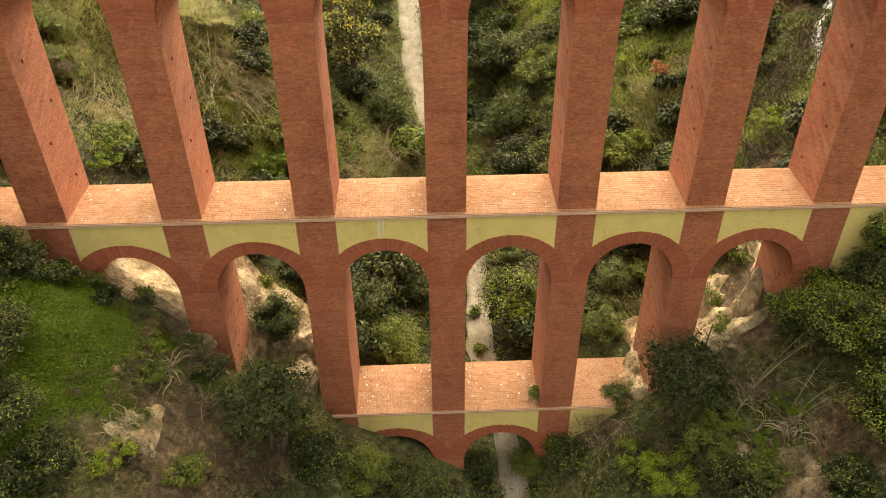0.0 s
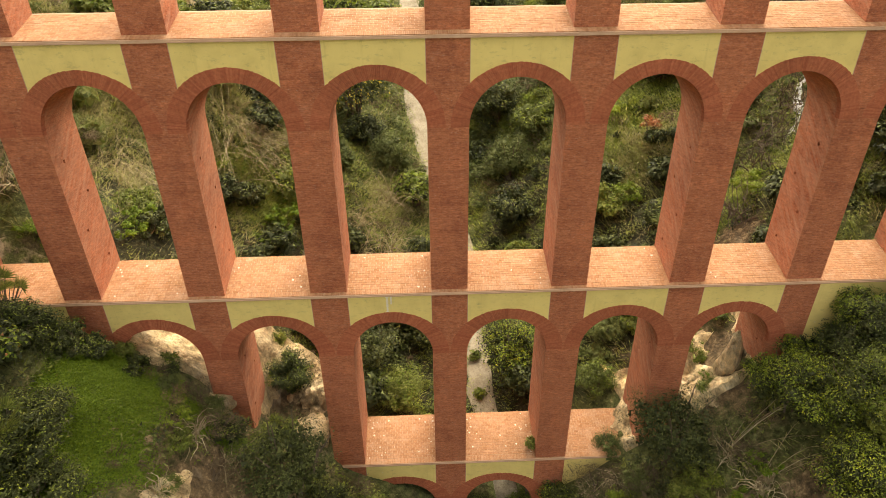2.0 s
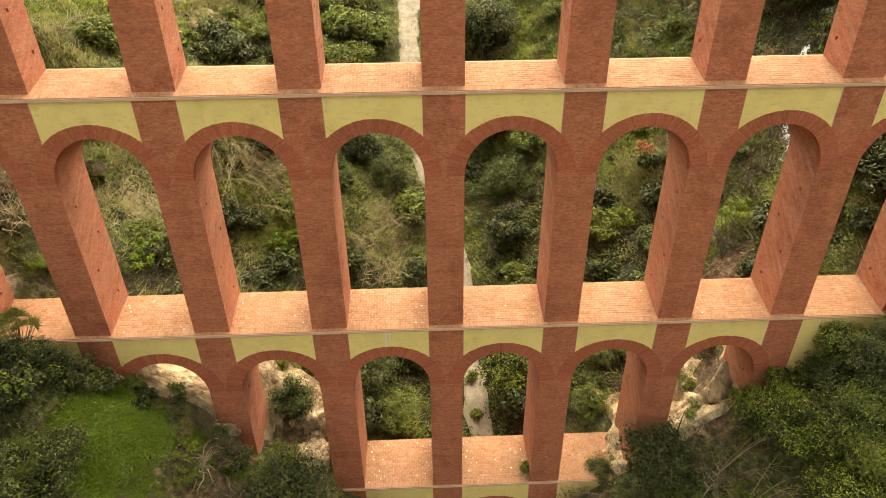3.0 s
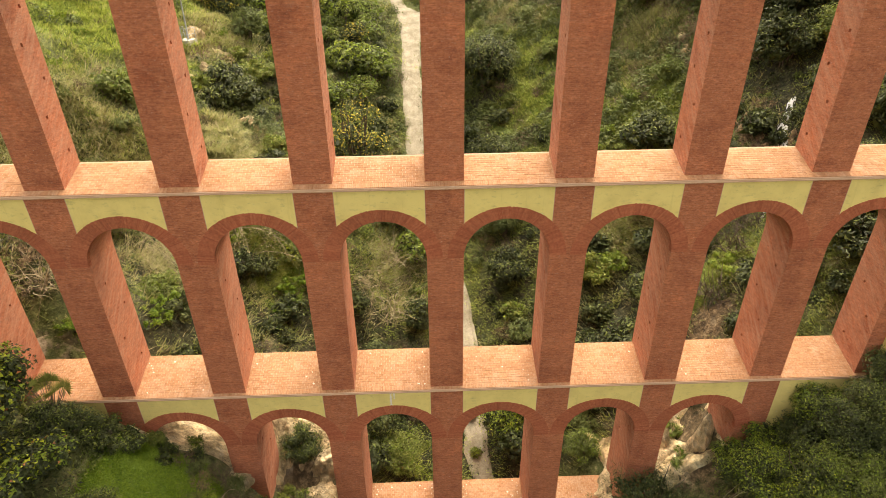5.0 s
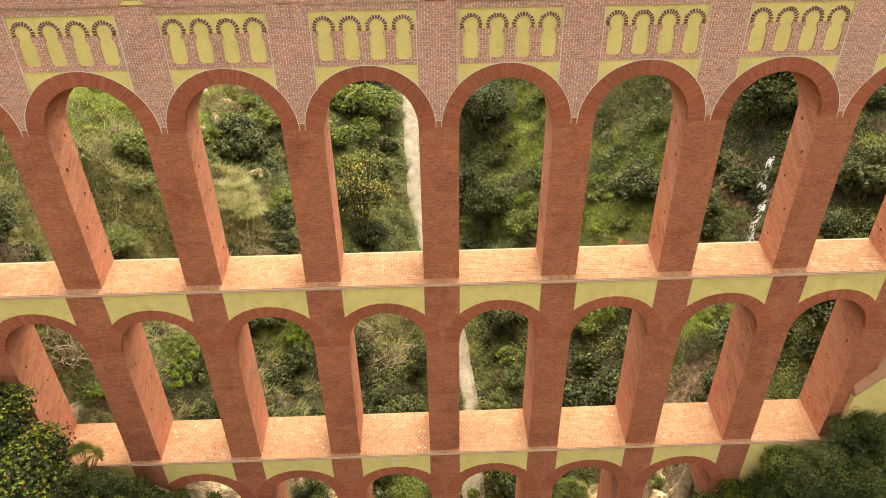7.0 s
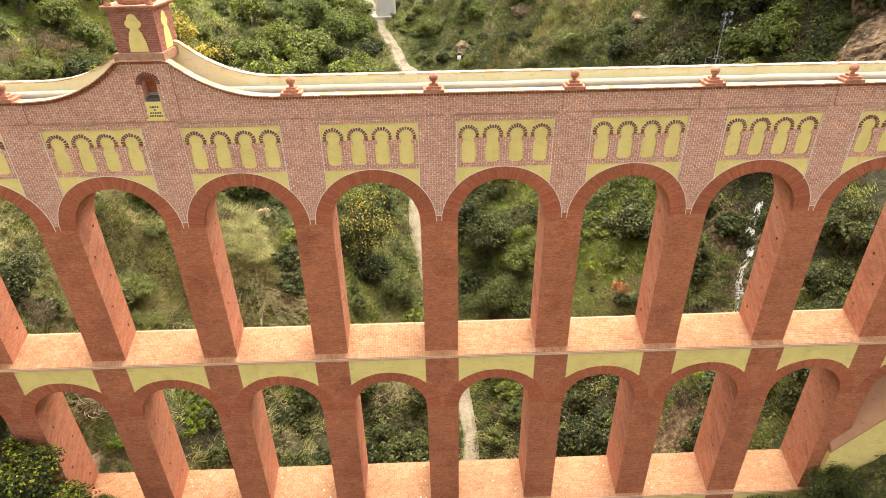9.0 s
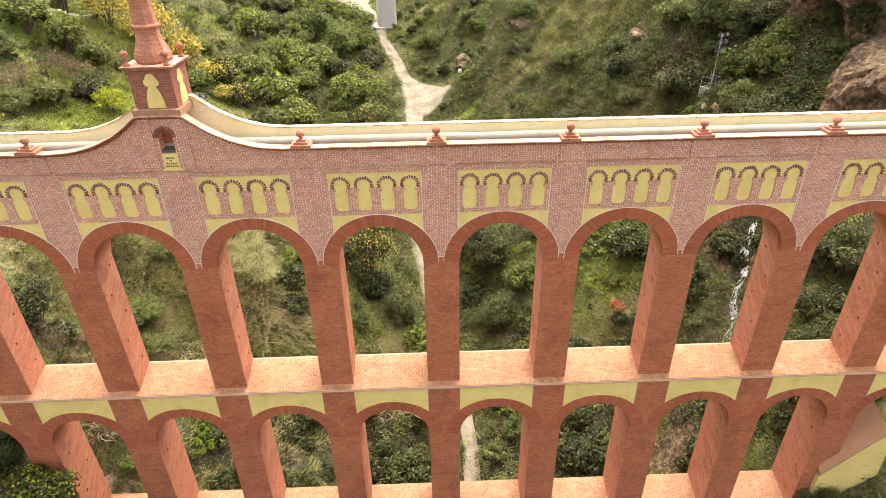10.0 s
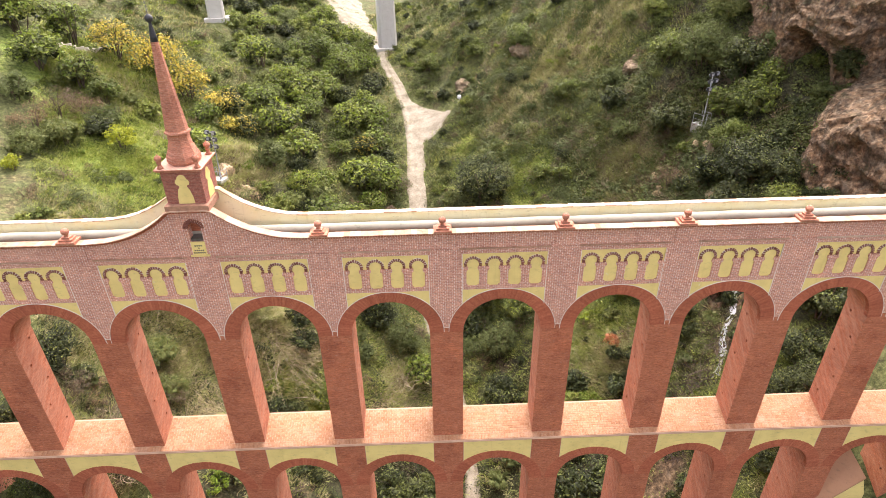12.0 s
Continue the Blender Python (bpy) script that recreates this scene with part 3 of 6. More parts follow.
def make_pier(k, z0, z1, front, back, rows, seed):
    """One pier with its putlog holes on front and sides."""
    rng = random.Random(seed)
    s, h = Shape(), 0.065
    x0, x1 = k * BAY - HALF, k * BAY + HALF
    zs = sorted(rows)
    vs, hole = [0.0], []
    for z in zs:
        vs += [z - z0 - h, z - z0 + h]
        hole.append(len(vs) - 2)
    vs.append(z1 - z0)
    us = [0, HALF - h + rng.uniform(-0.1, 0.1)]
    us += [us[1] + 2 * h, 2 * HALF]
    holed(s, (x0, front, z0), (1, 0, 0), (0, 0, 1), (0, 1, 0), us, vs, {(1, j) for n, j in enumerate(hole) if n % 2 == 0}, 0.03)
    d = back - front
    ws = [0, 0.28 * d, 0.28 * d + 2 * h, 0.68 * d, 0.68 * d + 2 * h, d]
    side = {(1 if n % 2 else 3, j) for n, j in enumerate(hole)}
    holed(s, (x1, front, z0), (0, 1, 0), (0, 0, 1), (-1, 0, 0), ws, vs, side, 0.3)
    holed(s, (x0, back, z0), (0, -1, 0), (0, 0, 1), (1, 0, 0), ws, vs, {(4 - i, j) for i, j in side}, 0.3)
    s.add([(x1, back, z0), (x0, back, z0), (x0, back, z1), (x1, back, z1), (x0, front, z1), (x1, front, z1)], [(0, 1, 2, 3), (4, 5, 3, 2)])
    return part("pier", s, BRICK, aqueduct, "red brick pier with putlog holes")


def make_ring(cx, zs, r, thick, front, n, parent, mat=None, a0=0.0, a1=math.pi, proud=0.0, deep=0.25, name="arch_ring", wide=None):
    """Bricks set on edge round an arch."""
    s = Shape()
    rng = random.Random(int(cx * 100) + int(zs * 10))
    for i in range(n):
        gap = 0.16 if mat else 0.05
        a, b = a0 + (a1 - a0) * (i + gap) / n, a0 + (a1 - a0) * (i + 1 - gap) / n
        ro, ri = r + thick + rng.uniform(-0.012, 0.012), r - rng.uniform(0, 0.01)
        f = front - proud - rng.uniform(0, 0.012)
        rw = ro if wide is None else ro + wide - r - thick
        q = [(cx + ri * math.cos(a), zs + ri * math.sin(a)), (cx + rw * math.cos(a), zs + ro * math.sin(a)), (cx + rw * math.cos(b), zs + ro * math.sin(b)), (cx + ri * math.cos(b), zs + ri * math.sin(b))]
        s.slab(q, f, front + deep)
    return tagged(part(name, s, mat or VOUSSOIR, parent), kind="stuff")


def band(cx, zs, r, w, front, n=48, wide=None):
    """A thin lime line round an arch."""
    s = Shape()
    lo, hi = arc(cx, zs, r, n), arc(cx, zs, r + w, n)
    if wide:
        lo, hi = [[(cx + (x - cx) * wide / r, z) for x, z in line] for line in (lo, hi)]
    v = [(x, front, z) for x, z in lo] + [(x, front, z) for x, z in hi] + [(x, front + 0.03, z) for x, z in hi]
    m = n + 1
    return s.add(v, [(i, i + 1, m + i + 1, m + i) for i in range(n)] + [(m + i, m + i + 1, 2 * m + i + 1, 2 * m + i) for i in range(n)])


def make_arch(cx, zs, top, front, back, thick, wide):
    """Vault, ring of bricks and yellow spandrel over one opening of the three lower storeys."""
    s = Shape()
    lo = arc(cx, zs, SPAN)
    s.columns(lo, [(x, top) for x, z in lo], front + 0.04, back)
    vault = part("arch_vault", s, BRICK, aqueduct)
    make_ring(cx, zs, SPAN, thick, front, 104, vault, wide=wide)
    e = SPAN - 0.002
    xs = np.linspace(-e, e, 37)
    ro = SPAN + thick - 0.02
    y = Shape().columns([(cx + x, zs + ro * math.sqrt(1 - (x / wide) ** 2)) for x in xs], [(cx + x, top) for x in xs], front + 0.012, front + 0.06)
    part("spandrel", y, YELLOW, vault, "weathered yellow plaster spandrel")
    for sgn in (-1, 1):
        part("spandrel_edging", Shape().box(cx + sgn * e - 0.02, cx + sgn * e + 0.02, front + 0.002, front + 0.02, zs + ro * math.sqrt(1 - (e / wide) ** 2), top), JOINT, vault)
    return vault


PAVE = Shape().box(-0.126, 0.126, -0.061, 0.061, -0.05, 0.0).mesh("brick", PAVER)


def make_deck(x0, x1, front, z0, back, z1, under, nextfront, fine=None):
    """A sloping brick-paved shelf over a storey; courses run along it, with a row of bricks on end at the lip."""
    s = Shape()
    pts = [(front - 0.06, z0 - 0.1), (front - 0.06, z0 - 0.035), (front + 0.02, z0), (back, z1), (back, under), (front, under)]
    n = len(pts)
    s.add([(x0, y, z) for y, z in pts] + [(x1, y, z) for y, z in pts], [tuple(range(n - 1, -1, -1)), tuple(range(n, 2 * n))] + [(i, (i + 1) % n, n + (i + 1) % n, n + i) for i in range(n)])
    deck = part("deck", s, JOINT, aqueduct, "sloping shelf paved with pale worn brick")
    lip = Shape().box(x0, x1, front - 0.085, front - 0.04, z0 - 0.135, z0 - 0.095)
    part("drip_edge", lip, JOINT, deck)
    slope = math.atan2(z1 - z0, back - front)
    c, sn = math.cos(slope), math.sin(slope)
    length = math.hypot(z1 - z0, back - front)
    rng = random.Random(int(z0 * 7))
    stuff, singles = Shape(), []

    def tile(x, d, hx, hd, lift):
        y, z = front + d * c, z0 + d * sn
        v = []
        for hz in (-0.03, lift):
            for a, b in ((-hx, -hd), (hx, -hd), (hx, hd), (-hx, hd)):
                v.append((x + a, y + b * c - hz * sn, z + b * sn + hz * c))
        stuff.add(v, [(4, 5, 6, 7), (0, 1, 5, 4), (1, 2, 6, 5), (2, 3, 7, 6), (3, 0, 4, 7)])

    def under_pier(x, y):
        k = round(x / BAY)
        return abs(x - k * BAY) < HALF - 0.1 and y > nextfront + 0.1

    x = x0 + 0.04
    while x < x1:
        tile(x, 0.1, 0.034, 0.13, 0.012 + rng.uniform(0, 0.008))
        x += 0.076
    row, d = 0, 0.31
    while d < length - 0.02:
        x = x0 + (0.13 if row % 2 else 0.0) + rng.uniform(0, 0.03)
        while x < x1:
            if not under_pier(x, front + d * c):
                if fine and fine[0] < x < fine[1]:
                    singles.append((x, d))
                else:
                    tile(x, d, 0.126 - rng.uniform(0, 0.006), 0.061, 0.003 + rng.uniform(0, 0.008))
            x += 0.262
        row, d = row + 1, d + 0.13
    tagged(part("brick_paving", stuff, PAVER, deck), kind="stuff")
    return deck, singles, slope


TIERS = {
    1: dict(front=0.0, back=2.8, spring=1.03, top=4.27, thick=0.52, wide=2.69),
    2: dict(front=0.0, back=2.6, spring=11.62, top=14.85, thick=0.54, wide=2.58),
    3: dict(front=0.1, back=2.3, spring=22.22, top=25.42, thick=0.52, wide=2.51),
    4: dict(front=0.34, back=1.86, spring=32.55, top=37.9, thick=0.53, wide=2.48),
}
HOLES = {1: [3.0], 2: [6.4, 8.2, 10.0, 11.2], 3: [16.4, 18.0, 19.4, 21.0, 22.6], 4: [26.9, 28.4, 29.7, 31.0, 32.2]}
REACH = {1: (-1, 1), 2: (-3, 3), 3: (-6, 6), 4: (-7, 7)}
for level, q in TIERS.items():
    a, b = REACH[level]
    for k in range(a, b + 1):
        base = {1: -3.0, 2: 5.2 if abs(k) < 2 else 3.0, 3: 15.0, 4: 25.7}[level]
        if level == 2 and abs(k) < 2:
            base = 4.4
        if level in (3, 4):
            base -= 0.1
        make_pier(k, base, q["top"] if level < 4 else 32.79, q["front"], q["back"], [z for z in HOLES[level] if z > base + 0.6], 31 * level + k)
    if level < 4:
        for k in range(a, b):
            make_arch((k + 0.5) * BAY, q["spring"], q["top"], q["front"], q["back"], q["thick"], q["wide"])

paved = [make_deck(-9.2, 9.6, 0.0, 4.44, 2.4, 5.36, 4.27, 0.0, (0.8, 4.4)),
         make_deck(-22.6, 20.6, 0.0, 14.99, 2.2, 15.7, 14.85, 0.1, (0.8, 4.4)),
         make_deck(-36, 36, 0.1, 25.56, 1.86, 26.2, 25.42, 0.34, (0.8, 4.4))]

# solid ends of the lower storeys, where they run into the hillside
for x0, x1, z0, z1, fr, bk in ((-9.2, -BAY - HALF, 1.0, 4.27, 0.0, 2.4), (BAY + HALF, 9.6, 1.0, 4.27, 0.0, 2.4), (-20.4, -3 * BAY - HALF, 9.0, 14.85, 0.0, 2.2), (3 * BAY + HALF, 20.6, 8.5, 14.85, 0.0, 2.2)):
    part("end_wall", Shape().box(x0, x1, fr + 0.012, bk, z0, z1), YELLOW, aqueduct, "yellow plastered end wall meeting the hillside")
ramp = Shape().slab([(20.8, 14.0), (24.2, 16.0), (24.0, 20.0), (23.5, 21.4), (20.8, 18.3)], -0.15, 2.3)
part("end_wall", ramp, YELLOW, aqueduct, "yellow plastered end wall with a sloping brick top")
v = [(20.75, -0.22, 18.3), (23.55, -0.22, 21.5), (22.6, 2.4, 23.6), (20.75, 2.4, 21.0), (20.75, -0.22, 18.15), (23.55, -0.22, 21.35), (22.6, 2.4, 20.0), (20.75, 2.4, 18.0)]
part("sloping_cap", Shape().add(v, [(0, 1, 2, 3), (4, 5, 1, 0), (5, 6, 2, 1), (6, 7, 3, 2), (7, 4, 0, 3)]), RENDER, aqueduct, "sloping cap of weathered orange-brown render")


# the top storey: pointed brickwork, horseshoe panels, parapets, channel
F4, K4, S4, T4, W4 = 0.34, 1.95, 32.55, 0.53, 2.48
GABLE = -2 * BAY


def rise(x):
    """How far the parapet sweeps up towards the turret."""
    g = abs(x - GABLE)
    return 1.38 if g < 0.86 else 1.38 * max(0.0, (4.8 - g) / 3.94) ** 2.5


def niche_edge():
    """Right half of a horseshoe niche: (half width, height above the sill)."""
    e = [(0.0, 0.0), (0.2, 0.0), (0.2, 0.045), (0.27, 0.07), (0.285, 0.18), (0.285, 0.75), (0.26, 0.82), (0.205, 0.865), (0.205, 0.93)]
    for i in range(0, 11):
        a = radians(-40 + 13 * i)
        e.append((0.272 * math.cos(a), 1.13 + 0.272 * math.sin(a)))
    return [p for p in e if p[0] >= 0 and p[1] < 1.41]


def make_top_bay(k):
    cx = (k + 0.5) * BAY
    lo = arc(cx, S4, SPAN)
    lo = [(cx - BAY / 2, 32.79), (cx - SPAN - 0.004, 32.79)] + [p for p in lo if p[1] > 32.55] + [(cx + SPAN + 0.004, 32.79), (cx + BAY / 2, 32.79)]
    wall = part("arch_wall", Shape().columns(lo, [(x, 37.03) for x, z in lo], F4 + 0.06, K4), BRICK, aqueduct)
    make_ring(cx, S4, SPAN, T4, F4, 104, wall, wide=W4)
    ro = SPAN + T4
    part("lime_line", band(cx, S4, ro, 0.022, F4 - 0.012, wide=W4), WHITE, wall)
    e = 1.865
    xs = np.linspace(-e, e, 37)
    y = Shape().columns([(cx + x, S4 + ro * math.sqrt(1 - (x / W4) ** 2) - 0.02) for x in xs], [(cx + x, 34.93) for x in xs], F4 + 0.03, F4 + 0.08)
    part("spandrel", y, YELLOW, wall, "yellow plaster over the arch")
    part("niche_panel", Shape().box(cx - e, cx + e, F4 + 0.05, F4 + 0.09, 34.93, 36.78), YELLOW, wall, "yellow plaster panel of horseshoe niches")
    for za, zb in ((34.91, 35.098), (36.78, 37.03)):
        part("brick_band", Shape().box(cx - e, cx + e, F4 + 0.004, F4 + 0.07, za, zb), POINTED, wall)
    sill, top = 35.098, 36.107
    edge = [(w, h) for w, h in niche_edge() if h <= top - sill + 0.001]
    edge.append((0.205, top - sill))
    cs = [cx + 0.93 * (i - 1.5) for i in range(4)]
    for i in range(5):
        m = Shape()
        left = [(cx - e, sill), (cx - e, top)] if i == 0 else [(cs[i - 1] + w, sill + h) for w, h in edge[1:]]
        right = [(cx + e, sill), (cx + e, top)] if i == 4 else [(cs[i] - w, sill + h) for w, h in edge[1:]]
        m.slab(right_turn(left, right), F4 + 0.004, F4 + 0.07)
        part("mullion", m, POINTED, wall)
    for c in cs:
        part("lime_line", band(c, sill + 1.13, 0.275, 0.115, F4 + 0.03, 16), WHITE, wall)
        make_ring(c, sill + 1.13, 0.272, 0.12, F4 + 0.05, 13, wall, NICHE, radians(-22), radians(202), 0.035, 0.03, "niche_arch")
    for sgn in (-1, 1):
        part("lime_line", Shape().box(cx + sgn * e - 0.012, cx + sgn * e + 0.012, F4 - 0.006, F4 + 0.02, 34.028, 36.78), WHITE, wall)
    # frieze above the panels, up to the parapet
    xs = [x for x in np.linspace(cx - BAY / 2, cx + BAY / 2, 53)]
    parts = [xs]
    if k == -3:
        parts = [[x for x in xs if x < GABLE - 0.36] + [GABLE - 0.36]]
    if k == -2:
        parts = [[GABLE + 0.36] + [x for x in xs if x > GABLE + 0.36]]
    fr = Shape()
    for line in parts:
        fr.columns([(x, 37.03) for x in line], [(x, 37.9 + rise(x)) for x in line], F4 + 0.03, F4 + 0.16)
    part("frieze", fr, POINTED, wall)
    st = Shape().box(cx - 1.98, cx + 1.98, F4 - 0.03, F4 + 0.05, 37.013, 37.071)
    part("string_course", st, COPING, wall)
    # dentils, coping
    de, co, bc, n = Shape(), Shape(), Shape(), 22
    for i in range(44):
        x = cx - BAY / 2 + (i + 0.5) * BAY / 44
        z = 37.777 + rise(x)
        de.add([(x - 0.04, F4 - 0.05, z), (x + 0.04, F4 - 0.05, z), (x + 0.04, F4 + 0.05, z), (x - 0.04, F4 + 0.05, z), (x - 0.04, F4 - 0.05, z + 0.12), (x + 0.04, F4 - 0.05, z + 0.12), (x + 0.04, F4 + 0.05, z + 0.12), (x - 0.04, F4 + 0.05, z + 0.12)],
               [(0, 3, 2, 1), (4, 5, 6, 7), (0, 1, 5, 4), (1, 2, 6, 5), (2, 3, 7, 6), (3, 0, 4, 7)])
    rng = random.Random(k)
    for i in range(n):
        xa, xb = cx - BAY / 2 + i * BAY / n + 0.003, cx - BAY / 2 + (i + 1) * BAY / n - 0.003
        up = rng.uniform(0, 0.012)
        co.columns([(xa, 37.9 + rise(xa)), (xb, 37.9 + rise(xb))], [(xa, 37.935 + rise(xa) + up), (xb, 37.935 + rise(xb) + up)], 0.16 - rng.uniform(0, 0.01), 0.58)
        bc.columns([(xa, 38.295 + rise(xa)), (xb, 38.295 + rise(xb))], [(xa, 38.335 + rise(xa) + up), (xb, 38.335 + rise(xb) + up)], 1.5 - rng.uniform(0, 0.01), 1.76)
    tagged(part("dentil_course", de, VOUSSOIR, wall), kind="stuff")
    tagged(part("coping", co, COPING, wall, "pale brick coping"), kind="stuff")
    tagged(part("coping", bc, CAPPING, wall, "thin orange brick capping patched with lime"), kind="stuff")
    xs = np.linspace(cx - BAY / 2, cx + BAY / 2, 23)
    part("back_parapet", Shape().columns([(x, 37.013) for x in xs], [(x, 38.295 + rise(x)) for x in xs], 1.54, 1.73), CREAM, wall, "cream rendered back parapet")
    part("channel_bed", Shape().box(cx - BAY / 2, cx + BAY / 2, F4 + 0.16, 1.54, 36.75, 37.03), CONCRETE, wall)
    tube = Shape()
    ring = [(1.08 + 0.21 * math.cos(radians(a)), 37.88 + 0.2 * math.sin(radians(a))) for a in range(0, 360, 24)]
    m = len(ring)
    ws = np.linspace(cx - BAY / 2, cx + BAY / 2, 14)
    v = [(x, y + 0.03 * float(value_noise(np.array(x / 0.9), np.array(0.5), 4)), z + 0.05 * float(value_noise(np.array(x / 1.3), np.array(2.5), 6))) for x in ws for y, z in ring]
    tube.add(v, [(j * m + i, j * m + (i + 1) % m, (j + 1) * m + (i + 1) % m, (j + 1) * m + i) for j in range(len(ws) - 1) for i in range(m)])
    part("water_pipe", tube, PIPE, wall, "round grey concrete water pipe", True)
    for x in (cx - 1.3, cx + 1.3):
        part("pipe_cradle", Shape().box(x - 0.09, x + 0.09, 0.9, 1.26, 37.03, 37.716), CONCRETE, wall)


def right_turn(left, right):
    """Outline of a mullion: up its right side, down its left."""
    return [p for p in right] + [p for p in reversed(left)]


for k in range(-7, 7):
    make_top_bay(k)


def make_pilaster(k):
    """Pointed brickwork between two arches, a wedge that rests on the pier's head."""
    c, e, ro, wo = k * BAY, BAY / 2 - 1.875, SPAN + T4 + 0.02, W4 + 0.02
    xs = np.linspace(-e, e, 41)

    def low(x):
        r = BAY / 2 - abs(x)
        return max(32.81, S4 + ro * math.sqrt(1 - (r / wo) ** 2)) if r < wo else 32.81

    s = Shape().columns([(c + x, low(x)) for x in xs], [(c + x, 37.03) for x in xs], F4, F4 + 0.08)
    p = part("pilaster", s, POINTED, aqueduct, "wedge of white-pointed brick between two arches")
    if k != -2:
        part("pilaster_head", Shape().box(c - 0.46, c + 0.46, F4 - 0.02, F4 + 0.05, 37.071, 37.9 + rise(c)), POINTED, p)
    part("lime_line", Shape().box(c - 0.13, c + 0.13, F4 - 0.008, F4 + 0.02, 32.79, 32.815), WHITE, p)


def make_ball(k):
    c = k * BAY - 0.1
    z = 37.946 + rise(c)
    s = Shape().box(c - 0.38, c + 0.38, 0.12, 0.72, z, z + 0.1).box(c - 0.27, c + 0.27, 0.2, 0.62, z + 0.1, z + 0.19).box(c - 0.17, c + 0.17, 0.28, 0.54, z + 0.19, z + 0.27)
    base = part("pedestal", s, TERRA, aqueduct, "stepped brick pedestal")
    part("ball_finial", Shape().lathe([(0.1, z + 0.27), (0.07, z + 0.31), (0.07, z + 0.34), (0.13, z + 0.39), (0.16, z + 0.46), (0.155, z + 0.54), (0.1, z + 0.61), (0.02, z + 0.63)], c, 0.41, 14), TERRA, base, "terracotta ball", True)


for k in range(-6, 7):
    make_pilaster(k)
    if k not in (-2,):
        make_ball(k)

# lime that has run down one spandrel
streak = Shape()
zz = np.linspace(14.0, 14.8, 14)
for i in range(13):
    for w0, dx in ((0.05, -2.72), (0.03, -2.55)):
        w = w0 * (0.6 + 0.8 * hash01(i, int(100 * w0), 5))
        streak.box(dx - w, dx + w, 0.006, 0.011, zz[i] + (0.5 if w0 < 0.04 else 0.0) * (14.8 - zz[i]), zz[i + 1] + (0.5 if w0 < 0.04 else 0.0) * (14.8 - zz[i + 1]))
part("lime_streak", streak, WHITE, aqueduct)

# niche window and plaque in the gable
g = GABLE
nz, nr = 38.42, 0.27
na = arc(g, nz, nr, 12)
s = Shape()
for side in (-1, 1):
    s.box(min(g + side * 0.36, g + side * nr), max(g + side * 0.36, g + side * nr), F4 + 0.03, F4 + 0.4, 37.79, nz)
s.columns([(g - 0.36, nz)] + na + [(g + 0.36, nz)], [(x, 37.9 + 1.38) for x in [g - 0.36] + [p[0] for p in na] + [g + 0.36]], F4 + 0.03, F4 + 0.4)
s.box(g - 0.36, g + 0.36, F4 + 0.03, F4 + 0.4, 37.03, 37.79)
gable = part("gable_front", s, POINTED, aqueduct, "brick gable under the turret")
part("niche_back", Shape().box(g - 0.36, g + 0.36, F4 + 0.6, F4 + 0.7, 37.624, 39.049), BRICK, gable)
part("niche_sill", Shape().box(g - nr, g + nr, F4 + 0.1, F4 + 0.6, 37.79, 37.9), CONCRETE, gable)
make_ring(g, nz, nr, 0.17, F4 + 0.03, 15, gable, NICHE, 0, math.pi, 0.03, 0.05, "niche_arch")
for sgn in (-1, 1):
    part("gable_strip", Shape().box(g + sgn * 0.66 - 0.22, g + sgn * 0.66 + 0.22, F4 - 0.015, F4 + 0.04, 37.071, 39.26), POINTED, gable)
plaque = part("plaque", Shape().box(g - 0.29, g + 0.29, F4, F4 + 0.05, 37.163, 37.79), YELLOW, gable, "yellow plaque with worn lettering")
part("plaque_sill", Shape().box(g - 0.4, g + 0.4, F4 - 0.03, F4 + 0.05, 37.091, 37.163), YELLOW, gable)
bars = Shape()
for r, (z, n) in enumerate(((37.603, 4), (37.491, 1), (37.378, 5), (37.265, 6))):
    for i in range(n):
        x = g + (i - (n - 1) / 2) * 0.085
        bars.box(x - 0.028, x + 0.028, F4 - 0.006, F4 + 0.01, z - 0.032, z + 0.032)
part("lettering", bars, CONCRETE, plaque)

# turret
tx0, tx1, ty0, ty1, tz0, tz1 = g - 0.77, g + 0.77, 0.4, 1.94, 39.5, 40.95
tw = Shape().box(tx0, tx1, ty0, ty1, tz0, tz1)
turret = part("turret", tw, TOWER, aqueduct, "square brick turret with yellow keyhole panels")
part("turret_base", Shape().box(g - 0.88, g + 0.88, 0.2, 2.05, 39.26, 39.535), COPING, turret)


def keyhole(put, z0):
    e = [(0.32, 0.0), (0.3, 0.3), (0.22, 0.62), (0.15, 0.72), (0.15, 0.78), (0.24, 0.83), (0.285, 0.92), (0.25, 1.02), (0.19, 1.06), (0.17, 1.14), (0.1, 1.22), (0.0, 1.25)]
    return [(put + w, z0 + h) for w, h in e] + [(put - w, z0 + h) for w, h in reversed(e[:-1])]


part("keyhole_panel", Shape().slab(keyhole(g, 39.56), ty0 - 0.012, ty0 + 0.02), YELLOW, turret, "yellow keyhole panel")
for sgn in (-1, 1):
    o = keyhole(1.17, 39.56)
    n = len(o)
    xo = tx1 + 0.012 if sgn > 0 else tx0 - 0.012
    sd = Shape().add([(xo, y, z) for y, z in o] + [(xo - sgn * 0.03, y, z) for y, z in o], [tuple(range(n)) if sgn > 0 else tuple(range(n - 1, -1, -1))] + [(i, n + i, n + (i + 1) % n, (i + 1) % n) for i in range(n)])
    part("keyhole_panel", sd, YELLOW, turret, "yellow keyhole panel")
cor = Shape()
for z, o in ((40.932, 0.05), (40.977, 0.11), (41.022, 0.16)):
    cor.box(tx0 - o, tx1 + o, ty0 - o, ty1 + o, z, z + 0.055)
cornice = part("cornice", cor, TERRA, turret)
mx, my = g, 1.17
